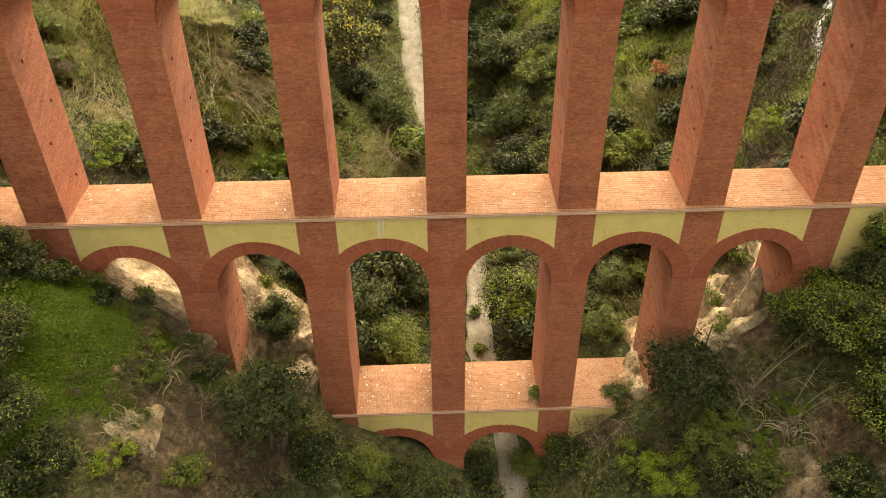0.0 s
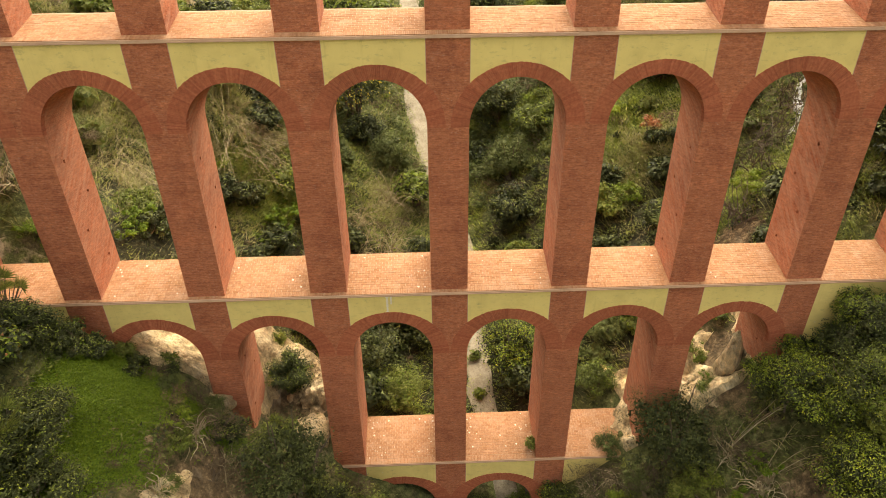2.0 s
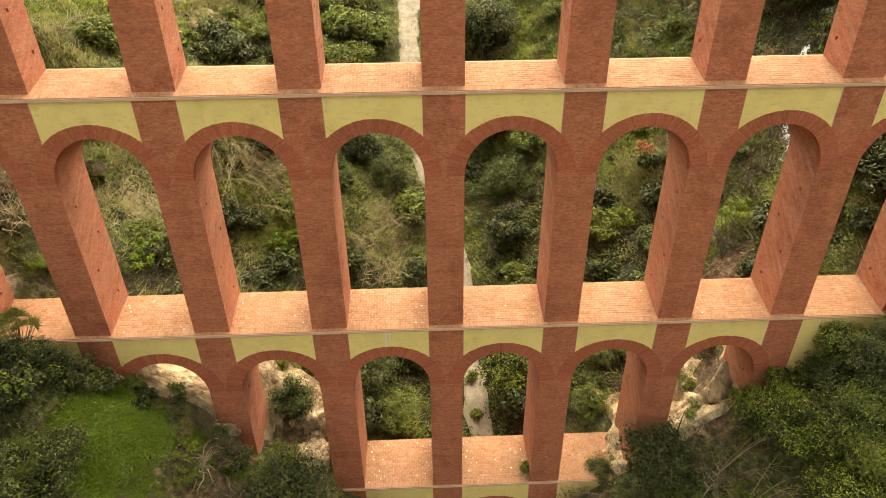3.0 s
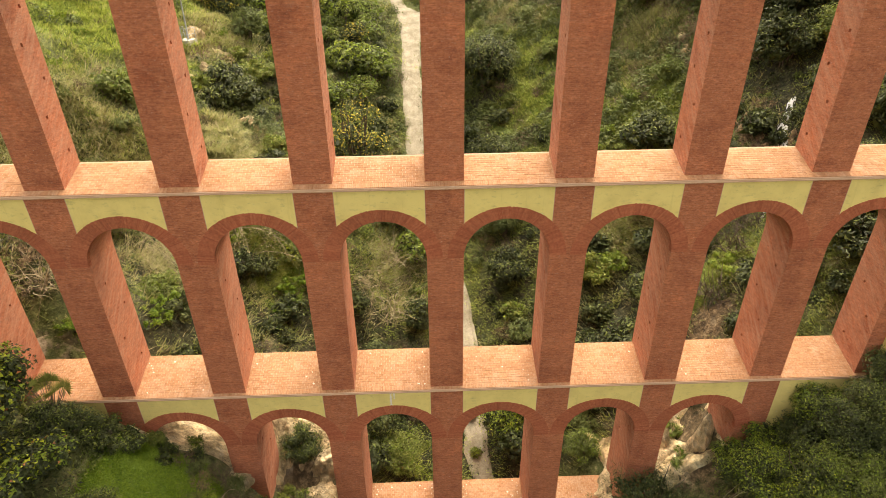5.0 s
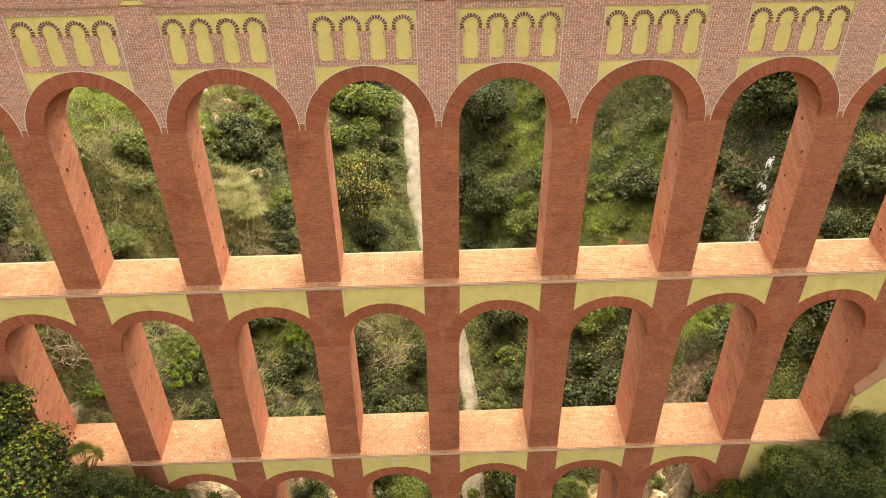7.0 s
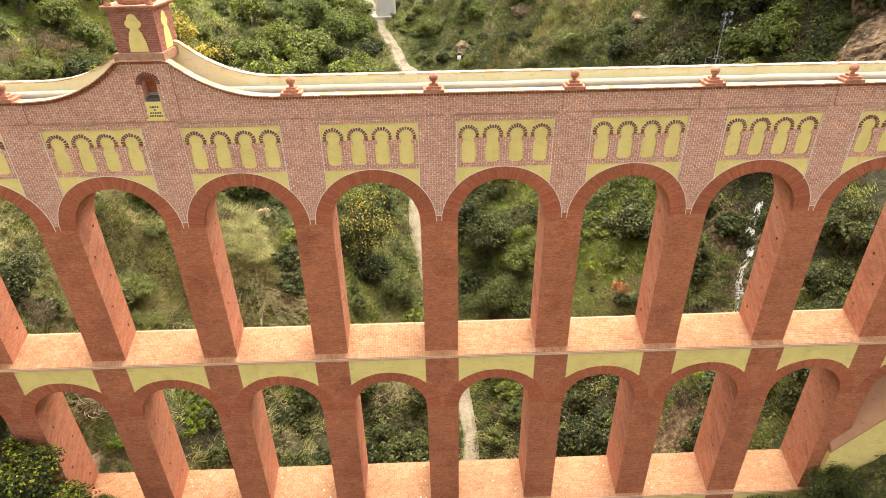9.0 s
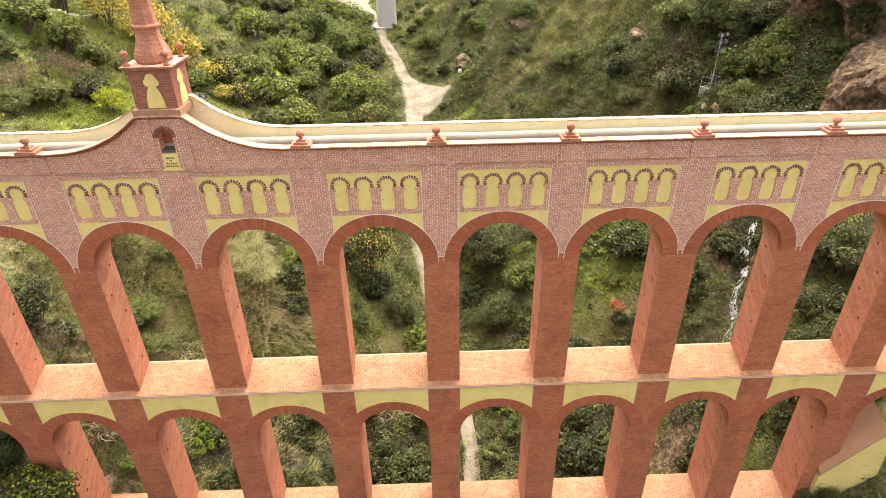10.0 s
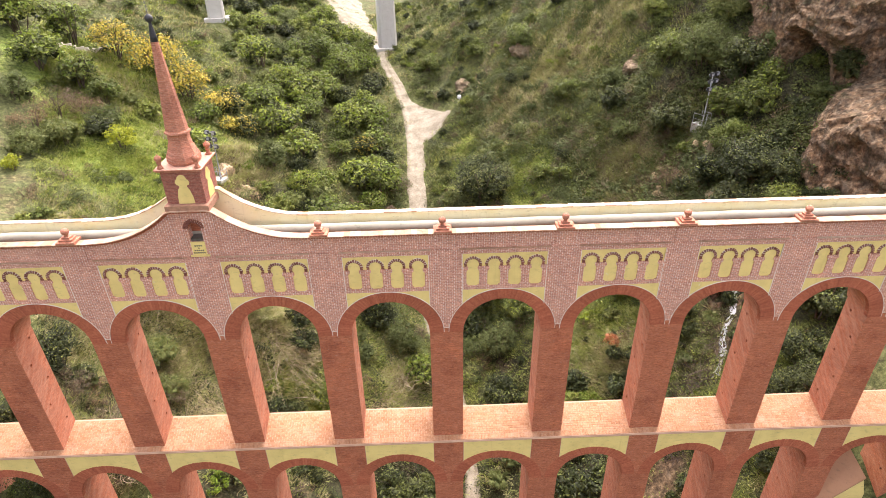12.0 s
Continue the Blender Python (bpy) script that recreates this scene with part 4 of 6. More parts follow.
for sx in (-1, 1):
    for sy in (-1, 1):
        part("finial", Shape().lathe([(0.13, 41.068), (0.13, 41.122), (0.08, 41.167), (0.065, 41.276), (0.11, 41.33), (0.06, 41.366), (0.13, 41.43), (0.145, 41.502), (0.1, 41.584), (0.03, 41.611), (0.03, 41.647), (0.0, 41.665)], mx + sx * 0.72, my + sy * 0.72, 10), TERRA, cornice, "terracotta urn finial", True)
spire = part("spire", Shape().lathe([(0.6, 41.068), (0.66, 41.185), (0.64, 41.394), (0.54, 41.62), (0.45, 41.846), (0.42, 42.073), (0.42, 42.236), (0.5, 42.29), (0.5, 42.354), (0.43, 42.418), (0.33, 43.419), (0.23, 44.591), (0.13, 45.71)], mx, my, 8, math.pi / 8), TERRA, aqueduct, "octagonal terracotta spire")
tip = part("spire_tip", Shape().lathe([(0.14, 45.71), (0.12, 45.929), (0.05, 46.324), (0.05, 46.368), (0.12, 46.421), (0.15, 46.5), (0.12, 46.585), (0.05, 46.642), (0.012, 46.661), (0.01, 47.4)], mx, my, 10), METAL, spire, "black metal tip with a ball", True)

# ---- plants ----

def leaves(pos, nrm, size, rng, slim=0.55):
    """Loose leaf quads at places, roughly square to their normals."""
    n = len(pos)
    t = rng.normal(size=(n, 3))
    nrm = nrm + 0.4 * rng.normal(size=(n, 3))
    nrm /= np.linalg.norm(nrm, axis=1, keepdims=True) + 1e-9
    t -= nrm * np.sum(t * nrm, 1, keepdims=True)
    t /= np.linalg.norm(t, axis=1, keepdims=True) + 1e-9
    b = np.cross(nrm, t)
    s = (size * rng.uniform(0.6, 1.35, n))[:, None]
    a, c = t * s * 0.5, b * s * 0.5 * slim
    return np.stack([pos - a - 0.9 * c, pos - 0.5 * a + 1.3 * c, pos + 1.1 * a], 1)


def crown(lobes, n, size, rng, slim=0.55, core=0.0, tips=False):
    """Leaves in shells round many small lobes (x, y, z, radius), over a core of closed inner foliage; with tips, bright
    leaves sit up and outside alone, as if lit.
    """
    lobes = np.asarray(lobes, float)
    w = lobes[:, 3] ** 2
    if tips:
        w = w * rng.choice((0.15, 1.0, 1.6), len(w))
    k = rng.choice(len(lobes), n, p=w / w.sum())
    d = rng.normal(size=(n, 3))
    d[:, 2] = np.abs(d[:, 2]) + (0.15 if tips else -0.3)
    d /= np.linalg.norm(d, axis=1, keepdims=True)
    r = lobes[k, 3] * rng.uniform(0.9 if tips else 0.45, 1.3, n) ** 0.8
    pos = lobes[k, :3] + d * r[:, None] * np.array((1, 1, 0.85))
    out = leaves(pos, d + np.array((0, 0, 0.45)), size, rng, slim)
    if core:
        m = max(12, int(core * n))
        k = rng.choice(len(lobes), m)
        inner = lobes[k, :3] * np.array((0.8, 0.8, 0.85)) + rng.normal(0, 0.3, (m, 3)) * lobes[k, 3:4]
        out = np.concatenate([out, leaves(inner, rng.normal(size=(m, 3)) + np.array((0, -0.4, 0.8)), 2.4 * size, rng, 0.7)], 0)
    return out


def lobes_for(w, h, rng, count, low=0.25):
    """Lobes over a lumpy dome."""
    out = []
    zc, c = h * (low + (1 - low) * 0.4), h * (1 - low) * 0.6
    for i in range(count):
        d = rng.normal(size=3)
        d[2] = abs(d[2]) - 0.45
        d /= np.linalg.norm(d)
        r = rng.uniform(0.08, 0.19) * min(w, 1.4 * h)
        f = rng.uniform(0.55, 1.12)
        out.append((d[0] * f * (0.5 * w - r), d[1] * f * (0.5 * w - r), max(0.3 * r, zc + d[2] * f * max(0.1, c - 0.7 * r)), r))
    return out


def stems(w, h, rng, count, thick):
    s = Shape()
    for i in range(count):
        a, lean = rng.uniform(0, 2 * math.pi), rng.uniform(0.1, 0.42) * w
        p = [(0.06 * w * math.cos(a), 0.06 * w * math.sin(a), -0.35)]
        for f in (0.3, 0.6, 0.92):
            p.append((lean * f * math.cos(a) + rng.normal(0, 0.03 * w), lean * f * math.sin(a) + rng.normal(0, 0.03 * w), h * f * rng.uniform(0.8, 0.95)))
        s.tube(p, [thick, thick * 0.8, thick * 0.55, thick * 0.25], 4)
    return s


KINDS = {  # leaf colour, leaf size, leaves for a square metre of spread, lobes, slimness
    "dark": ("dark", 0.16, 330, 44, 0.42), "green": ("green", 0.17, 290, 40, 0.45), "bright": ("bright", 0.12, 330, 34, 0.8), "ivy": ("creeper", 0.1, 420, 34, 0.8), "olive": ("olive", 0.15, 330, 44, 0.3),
    "olivedark": ("olive", 0.16, 300, 90, 0.32), "laurel": ("green", 0.15, 330, 60, 0.5), "feathery": ("olive", 0.2, 420, 70, 0.12), "brown": ("brown", 0.15, 220, 34, 0.2), "rust": ("rust", 0.15, 260, 24, 0.5), "lime": ("lime", 0.14, 320, 26, 0.6),
    "tree": ("green", 0.24, 170, 70, 0.5), "oak": ("bright", 0.26, 230, 60, 0.8), "yellowtree": ("yellow", 0.17, 230, 80, 0.6), "yellowbush": ("dark", 0.14, 380, 60, 0.55),
}
WORDS = {
    "dark": ("evergreen_shrub", "dense dark green evergreen shrub on the slope", "shrub"), "green": ("shrub", "leafy mid-green shrub on the slope", "shrub"), "bright": ("weed_patch", "low patch of bright green leafy weeds", "weeds"),
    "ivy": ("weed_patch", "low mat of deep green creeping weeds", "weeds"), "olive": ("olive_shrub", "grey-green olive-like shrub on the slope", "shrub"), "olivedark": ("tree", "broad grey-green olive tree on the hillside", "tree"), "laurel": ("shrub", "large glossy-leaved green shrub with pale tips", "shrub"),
    "feathery": ("shrub", "tall feathery grey-green shrub among dry canes", "shrub"), "brown": ("dry_shrub", "withered brown shrub with thin foliage", "shrub"), "rust": ("shrub", "small shrub with rust-red leaves", "shrub"), "lime": ("shrub", "small shrub with lime-yellow leaves in the meadow", "shrub"),
    "tree": ("tree", "round green broadleaf tree on the hillside", "tree"), "oak": ("tree", "leafy tree with bright lobed leaves", "tree"), "yellowtree": ("tree", "tree with bright yellow autumn leaves", "tree"), "yellowbush": ("tree", "bushy tree flecked with yellow leaves", "tree"),
}


def make_plant(kind, w, h, seed, coarse=1.0):
    """A shrub or tree at the origin: woody limbs, and foliage as its part."""
    rng = np.random.default_rng(seed)
    colour, size, dense, count, slim = KINDS[kind]
    name, label, cat = WORDS[kind]
    tree = cat == "tree"
    root = new(name, stems(w, h, rng, 7 if tree else 1 if kind in ("bright", "ivy") else 6, (0.016 if tree else 0.012) * h + 0.012).mesh("limbs", BARK))
    tagged(root, label, cat, {"shrub": "shrubs on the slopes", "tree": "trees in the valley"}.get(cat, "weeds on the slopes"))
    size = size * coarse
    n = int(min(9000 if coarse < 0.7 else 4600, dense / coarse ** 2 * 0.8 * w * (0.55 * w + 0.6 * h)))
    lobes = lobes_for(w, h, rng, count, (0.02 if kind == "yellowbush" else 0.14) if tree else 0.04)
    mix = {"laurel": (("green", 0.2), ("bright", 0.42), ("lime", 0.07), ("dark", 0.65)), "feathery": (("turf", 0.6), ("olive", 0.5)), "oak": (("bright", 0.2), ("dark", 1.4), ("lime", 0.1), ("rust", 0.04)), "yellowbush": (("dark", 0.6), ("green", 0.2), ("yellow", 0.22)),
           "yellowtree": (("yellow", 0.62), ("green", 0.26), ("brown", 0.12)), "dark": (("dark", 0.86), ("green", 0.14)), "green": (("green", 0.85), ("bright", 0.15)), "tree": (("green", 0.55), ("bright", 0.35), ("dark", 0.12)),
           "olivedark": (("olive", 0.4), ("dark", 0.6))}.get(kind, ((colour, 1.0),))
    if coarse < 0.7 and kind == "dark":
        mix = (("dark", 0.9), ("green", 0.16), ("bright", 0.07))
    # dark comes first and fills the core; bright tips paint light on crowns
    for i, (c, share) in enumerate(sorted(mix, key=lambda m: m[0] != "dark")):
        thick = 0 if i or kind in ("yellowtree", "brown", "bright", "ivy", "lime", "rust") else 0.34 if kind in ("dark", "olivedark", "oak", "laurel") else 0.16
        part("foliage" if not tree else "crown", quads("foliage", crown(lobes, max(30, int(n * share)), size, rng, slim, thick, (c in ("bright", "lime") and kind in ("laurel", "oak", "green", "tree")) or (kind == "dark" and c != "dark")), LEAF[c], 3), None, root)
    return root


def settle(ob, x, y, turn, scale=1.0, sink=0.12):
    ob.matrix_basis = Matrix.Translation((x, y, float(land(x, y)) - sink)) @ Matrix.Rotation(turn, 4, "Z") @ Matrix.Diagonal((scale, scale, scale, 1))


def make_twig(w, seed, mat=None):
    """A leafless tangle of pale branches."""
    rng = np.random.default_rng(seed)
    s = Shape()
    for i in range(70):
        a = rng.uniform(0, 2 * math.pi)
        p, d = np.array((rng.normal(0, 0.12 * w), rng.normal(0, 0.12 * w), -0.2)), np.array((math.cos(a) * 0.6, math.sin(a) * 0.6, rng.uniform(0.5, 1.2)))
        pts, L = [tuple(p)], rng.uniform(0.35, 0.75) * w / 5
        for j in range(5):
            d = d / np.linalg.norm(d) + rng.normal(0, 0.35, 3) - np.array((0, 0, 0.12 * j))
            p = p + d / np.linalg.norm(d) * L
            pts.append(tuple(p))
        r = rng.uniform(0.015, 0.04)
        s.tube(pts, [r, r * 0.9, r * 0.75, r * 0.6, r * 0.45, r * 0.3], 3)
    return tagged(new("dead_shrub", s.mesh("dead_shrub", mat or DRY)), "leafless tangle of dark dry branches" if mat else "leafless tangle of pale dry branches", "dead shrub", "dead shrubs in the gully")


def blades(n, w, h, rng, width, droop, spread, sweep=None):
    """Long arching blades, each a strip of three quads."""
    out = []
    a, r = rng.uniform(0, 2 * math.pi, n), np.sqrt(rng.uniform(0, 1, n)) * 0.35 * w
    base = np.stack([r * np.cos(a), r * np.sin(a), np.full(n, -0.1)], 1)
    a2 = a + rng.normal(0, 0.7, n) if sweep is None else sweep + rng.normal(0, 0.55, n)
    out_dir = np.stack([np.cos(a2), np.sin(a2), np.zeros(n)], 1)
    hh, ss = h * rng.uniform(0.5, 1.05, n), spread * w * rng.uniform(0.2, 0.6, n)
    side = np.stack([-np.sin(a2), np.cos(a2), np.zeros(n)], 1)
    t = np.array((0, 0.4, 0.75, 1.0))
    wd = width * np.array((0.8, 1.0, 0.7, 0.12))
    P = [base + out_dir * (ss * f ** 1.7)[:, None] + np.array((0, 0, 1)) * (hh * (f - droop * f ** 3))[:, None] for f in t]
    for i in range(3):
        out.append(np.stack([P[i] - side * wd[i], P[i] + side * wd[i], P[i + 1] + side * wd[i + 1], P[i + 1] - side * wd[i + 1]], 1))
    return np.concatenate(out, 0)


def make_reed(kind, w, h, seed, at=None):
    rng = np.random.default_rng(seed)
    if kind == "reed":
        root = new("reed_clump", quads("reed_clump", blades(420, w, h, rng, 0.018, 0.55, 0.9), STRAW))
        part("green_growth", quads("green_growth", blades(150, w, 0.7 * h, rng, 0.03, 0.45, 1.0), LEAF["olive"]), None, root)
        return tagged(root, "tall clump of straw-coloured reeds", "reeds", "reeds and canes")
    return make_cane_spray(w, h, seed, rng.uniform(-0.9, 0.3) + (math.pi if rng.random() < 0.25 else 0), 44, at)


def make_palm(w, h, seed):
    """A low fan palm: stalks with spread fingers."""
    rng = np.random.default_rng(seed)
    st, fans = Shape(), []
    for i in range(34):
        a, up = rng.uniform(0, 2 * math.pi), rng.uniform(0.25, 1.0)
        tip = np.array((0.36 * w * math.cos(a) * (1.15 - 0.6 * up), 0.36 * w * math.sin(a) * (1.15 - 0.6 * up), h * (0.25 + 0.6 * up)))
        st.tube([(0, 0, -0.1), tuple(0.6 * tip), tuple(tip)], [0.03, 0.02, 0.015], 3)
        d = tip / np.linalg.norm(tip)
        s = np.cross(d, (0, 0, 1.0))
        s /= np.linalg.norm(s) + 1e-9
        for j in range(13):
            q = radians(-78 + 13 * j)
            g = d * math.cos(q) + s * math.sin(q) - np.array((0, 0, 0.22))
            e = np.cross(g, np.cross(d, s)) * 0.03
            fans.append([tip - e * 0.5, tip + g * 0.3 - e, tip + g * 0.62, tip + g * 0.3 + e])
    root = new("fan_palm", st.mesh("fan_palm", BARK))
    part("fronds", quads("fronds", np.array(fans), LEAF["green"]), None, root)
    return tagged(root, "low fan palm with dark green fronds", "palm")




def make_cane_spray(w, h, seed, sweep, count=9, at=None):
    """A few long bent canes with tufts of pale leaves."""
    rng = np.random.default_rng(seed)
    s, tufts = Shape(), []

    def up_slope(x, y):
        return float(land(at[0] + x, at[1] + y, False) - land(at[0], at[1], False)) if at else 0.0

    for i in range(count):
        a, L, up = sweep + rng.normal(0, 0.35 if count < 12 else 0.6), w * rng.uniform(0.5, 1.0), h * rng.uniform(0.3, 1.0)
        ox, oy = (rng.normal(0, 0.16 * w, 2) if count > 12 else (0.0, 0.0))
        bend = rng.uniform(-0.12, 0.12) * L
        pts = [(ox + L * f * math.cos(a) - bend * f * f * math.sin(a), oy + L * f * math.sin(a) + bend * f * f * math.cos(a), up * (f * 1.9 - 1.5 * f * f) - 0.2) for f in (0, 0.2, 0.4, 0.6, 0.8, 1.0)]
        pts = [(x, y, z + up_slope(x, y)) for x, y, z in pts]
        g = 0.6
        s.tube(pts, [0.028 * g, 0.026 * g, 0.022 * g, 0.018 * g, 0.014 * g, 0.008 * g], 4)
        for f in rng.uniform(0.35, 1.0, 14 if count < 12 else 9):
            p = np.array((ox + L * f * math.cos(a) - bend * f * f * math.sin(a), oy + L * f * math.sin(a) + bend * f * f * math.cos(a), up * (f * 1.9 - 1.5 * f * f) - 0.2))
            p[2] += up_slope(p[0], p[1])
            b = a + rng.normal(0, 0.5 if count < 12 else 0.8)
            g, q = np.array((math.cos(b), math.sin(b), rng.uniform(-0.7, 0.3))) * (rng.uniform(0.35, 0.75) if count < 12 else rng.uniform(0.3, 0.6)), np.array((-math.sin(b), math.cos(b), 0)) * (0.019 if count < 12 else 0.014)
            tufts.append([p - q * 0.4, p + 0.5 * g - q, p + g, p + 0.5 * g + q])
    root = thing("cane_spray", "long bent pale canes with dry leaf blades", "canes", "reeds and canes")
    tagged(part("cane_growth", s, DRY, root), kind="stuff")
    tagged(part("blade_growth", quads("blade_growth", np.array(tufts), STRAW), None, root), kind="stuff")
    return root

NEAR_LEFT = [
    ("dark", -16.6, -2.1, 2.6, 1.5), ("dark", -15.7, -1.6, 2.4, 1.2), ("dark", -15.0, -1.2, 1.9, 0.9), ("green", -14.3, -0.4, 1.3, 0.7), ("dark", -13.7, -1.1, 1.5, 0.7), ("oak", -16.8, -3.8, 2.4, 1.5), ("rust", -19.3, -1.0, 1.4, 1.0),
    ("dark", -15.2, -6.2, 4.0, 2.5), ("dark", -14.3, -7.6, 3.4, 2.0), ("dark", -15.4, -7.6, 3.0, 2.4), ("dark", -12.9, -8.2, 2.6, 1.6), ("oak", -19.0, -3.8, 5.2, 4.0), ("oak", -21.2, -1.6, 4.4, 3.2), ("oak", -19.6, -2.4, 3.2, 2.2), ("oak", -17.6, -5.0, 3.0, 2.0), ("rust", -20.4, -0.6, 1.7, 2.0), ("rust", -19.5, -0.5, 1.4, 1.1), ("dark", -23.4, 1.0, 4.0, 3.0), ("dark", -17.4, -2.2, 2.6, 1.4),
    ("brown", -11.5, -0.9, 2.2, 1.1), ("olive", -11.0, -1.0, 1.8, 1.0), ("brown", -10.5, -2.4, 3.0, 1.4), ("dark", -10.0, -2.0, 2.0, 1.2), ("brown", -11.9, -4.9, 1.6, 0.7), ("brown", -12.9, -5.2, 1.4, 0.6), ("brown", -9.3, -3.4, 2.0, 1.2),
    ("bright", -11.8, -2.7, 1.6, 0.6), ("green", -11.3, -3.8, 1.5, 0.8), ("green", -9.6, -6.4, 1.9, 1.0), ("bright", -11.6, -6.9, 1.8, 0.7), ("brown", -10.8, -6.4, 2.0, 0.9),
    ("brown", -13.1, -0.9, 1.5, 0.7), ("olive", -12.5, -1.2, 1.4, 0.7), ("brown", -12.1, -1.7, 1.6, 0.8), ("dark", -12.7, -0.5, 1.3, 0.7), ("green", -12.0, -2.2, 1.2, 0.5), ("brown", -11.9, -3.4, 1.4, 0.6), ("green", -13.0, 0.4, 1.2, 0.8), ("olive", -11.3, -5.4, 1.3, 0.6), ("brown", -10.1, -4.2, 1.6, 0.8),
    ("twig", -11.2, -2.9, 2.0, 0.7), ("twig", -9.8, -3.1, 2.2, 1.0), ("twig", -11.7, -5.8, 1.8, 0.6),
    ("olivedark", -7.3, -3.5, 5.2, 5.0), ("dark", -5.7, -3.7, 3.0, 2.4), ("green", -4.1, -2.4, 3.0, 1.5), ("dark", -2.6, -2.0, 2.6, 1.6), ("brown", -7.3, -5.1, 2.6, 1.6), ("brown", -4.7, -1.2, 1.8, 1.2), ("green", -8.8, -1.6, 1.8, 1.0), ("brown", -8.6, -4.6, 2.0, 1.2),
]
NEAR_RIGHT = [
    ("olivedark", 10.6, -1.3, 5.6, 4.5), ("brown", 7.6, -0.9, 2.6, 1.5), ("brown", 9.5, -2.3, 2.6, 1.3), ("brown", 8.4, -1.6, 2.4, 1.4), ("brown", 6.7, 0.3, 2.2, 1.8), ("olive", 9.2, -1.9, 2.0, 1.4), ("bright", 8.6, -2.9, 2.6, 1.0), ("bright", 9.4, -4.1, 2.8, 1.4),
    ("green", 10.9, -3.7, 2.6, 1.4), ("green", 11.6, -3.0, 2.0, 1.0), ("brown", 12.6, -2.3, 2.4, 1.2), ("brown", 13.3, -3.4, 2.0, 0.9), ("ivy", 13.8, -3.9, 1.8, 0.6), ("ivy", 12.9, -4.6, 1.6, 0.6), ("green", 12.3, -5.6, 2.2, 1.2), ("dark", 11.2, -5.6, 2.6, 1.6), ("brown", 13.9, -1.8, 2.2, 1.0),
    ("twig", 12.9, -2.8, 2.6, 1.0), ("twig", 13.6, -4.5, 2.4, 0.9), ("twig", 8.6, -1.5, 2.4, 1.1), ("twig", 7.4, -0.7, 2.0, 1.0), ("twig", 11.8, -4.4, 2.0, 0.8),
    ("laurel", 15.1, -2.4, 4.4, 2.9), ("laurel", 16.7, -3.9, 4.2, 3.2), ("laurel", 15.7, -6.4, 4.2, 3.0), ("laurel", 14.9, -0.8, 2.6, 1.5), ("laurel", 16.2, -0.7, 2.6, 1.4), ("dark", 17.4, -1.4, 2.8, 1.8), ("laurel", 18.3, -0.6, 2.8, 2.6), ("dark", 18.8, -2.6, 3.6, 2.6), ("green", 17.2, -5.4, 3.2, 2.2), ("dark", 16.6, -7.2, 3.0, 2.2), ("green", 18.2, -3.8, 3.4, 2.2),
    ("dark", 19.6, -1.8, 3.0, 2.0), ("dark", 20.1, -2.2, 4.0, 2.6), ("dark", 21.4, -0.9, 3.4, 2.2), ("dark", 14.0, -7.4, 2.6, 1.4), ("green", 3.9, -0.2, 2.2, 1.6), ("dark", 1.6, -0.1, 2.0, 1.6), ("dark", 5.7, -0.8, 2.4, 1.8), ("olive", 8.3, 0.6, 2.0, 1.4),
]
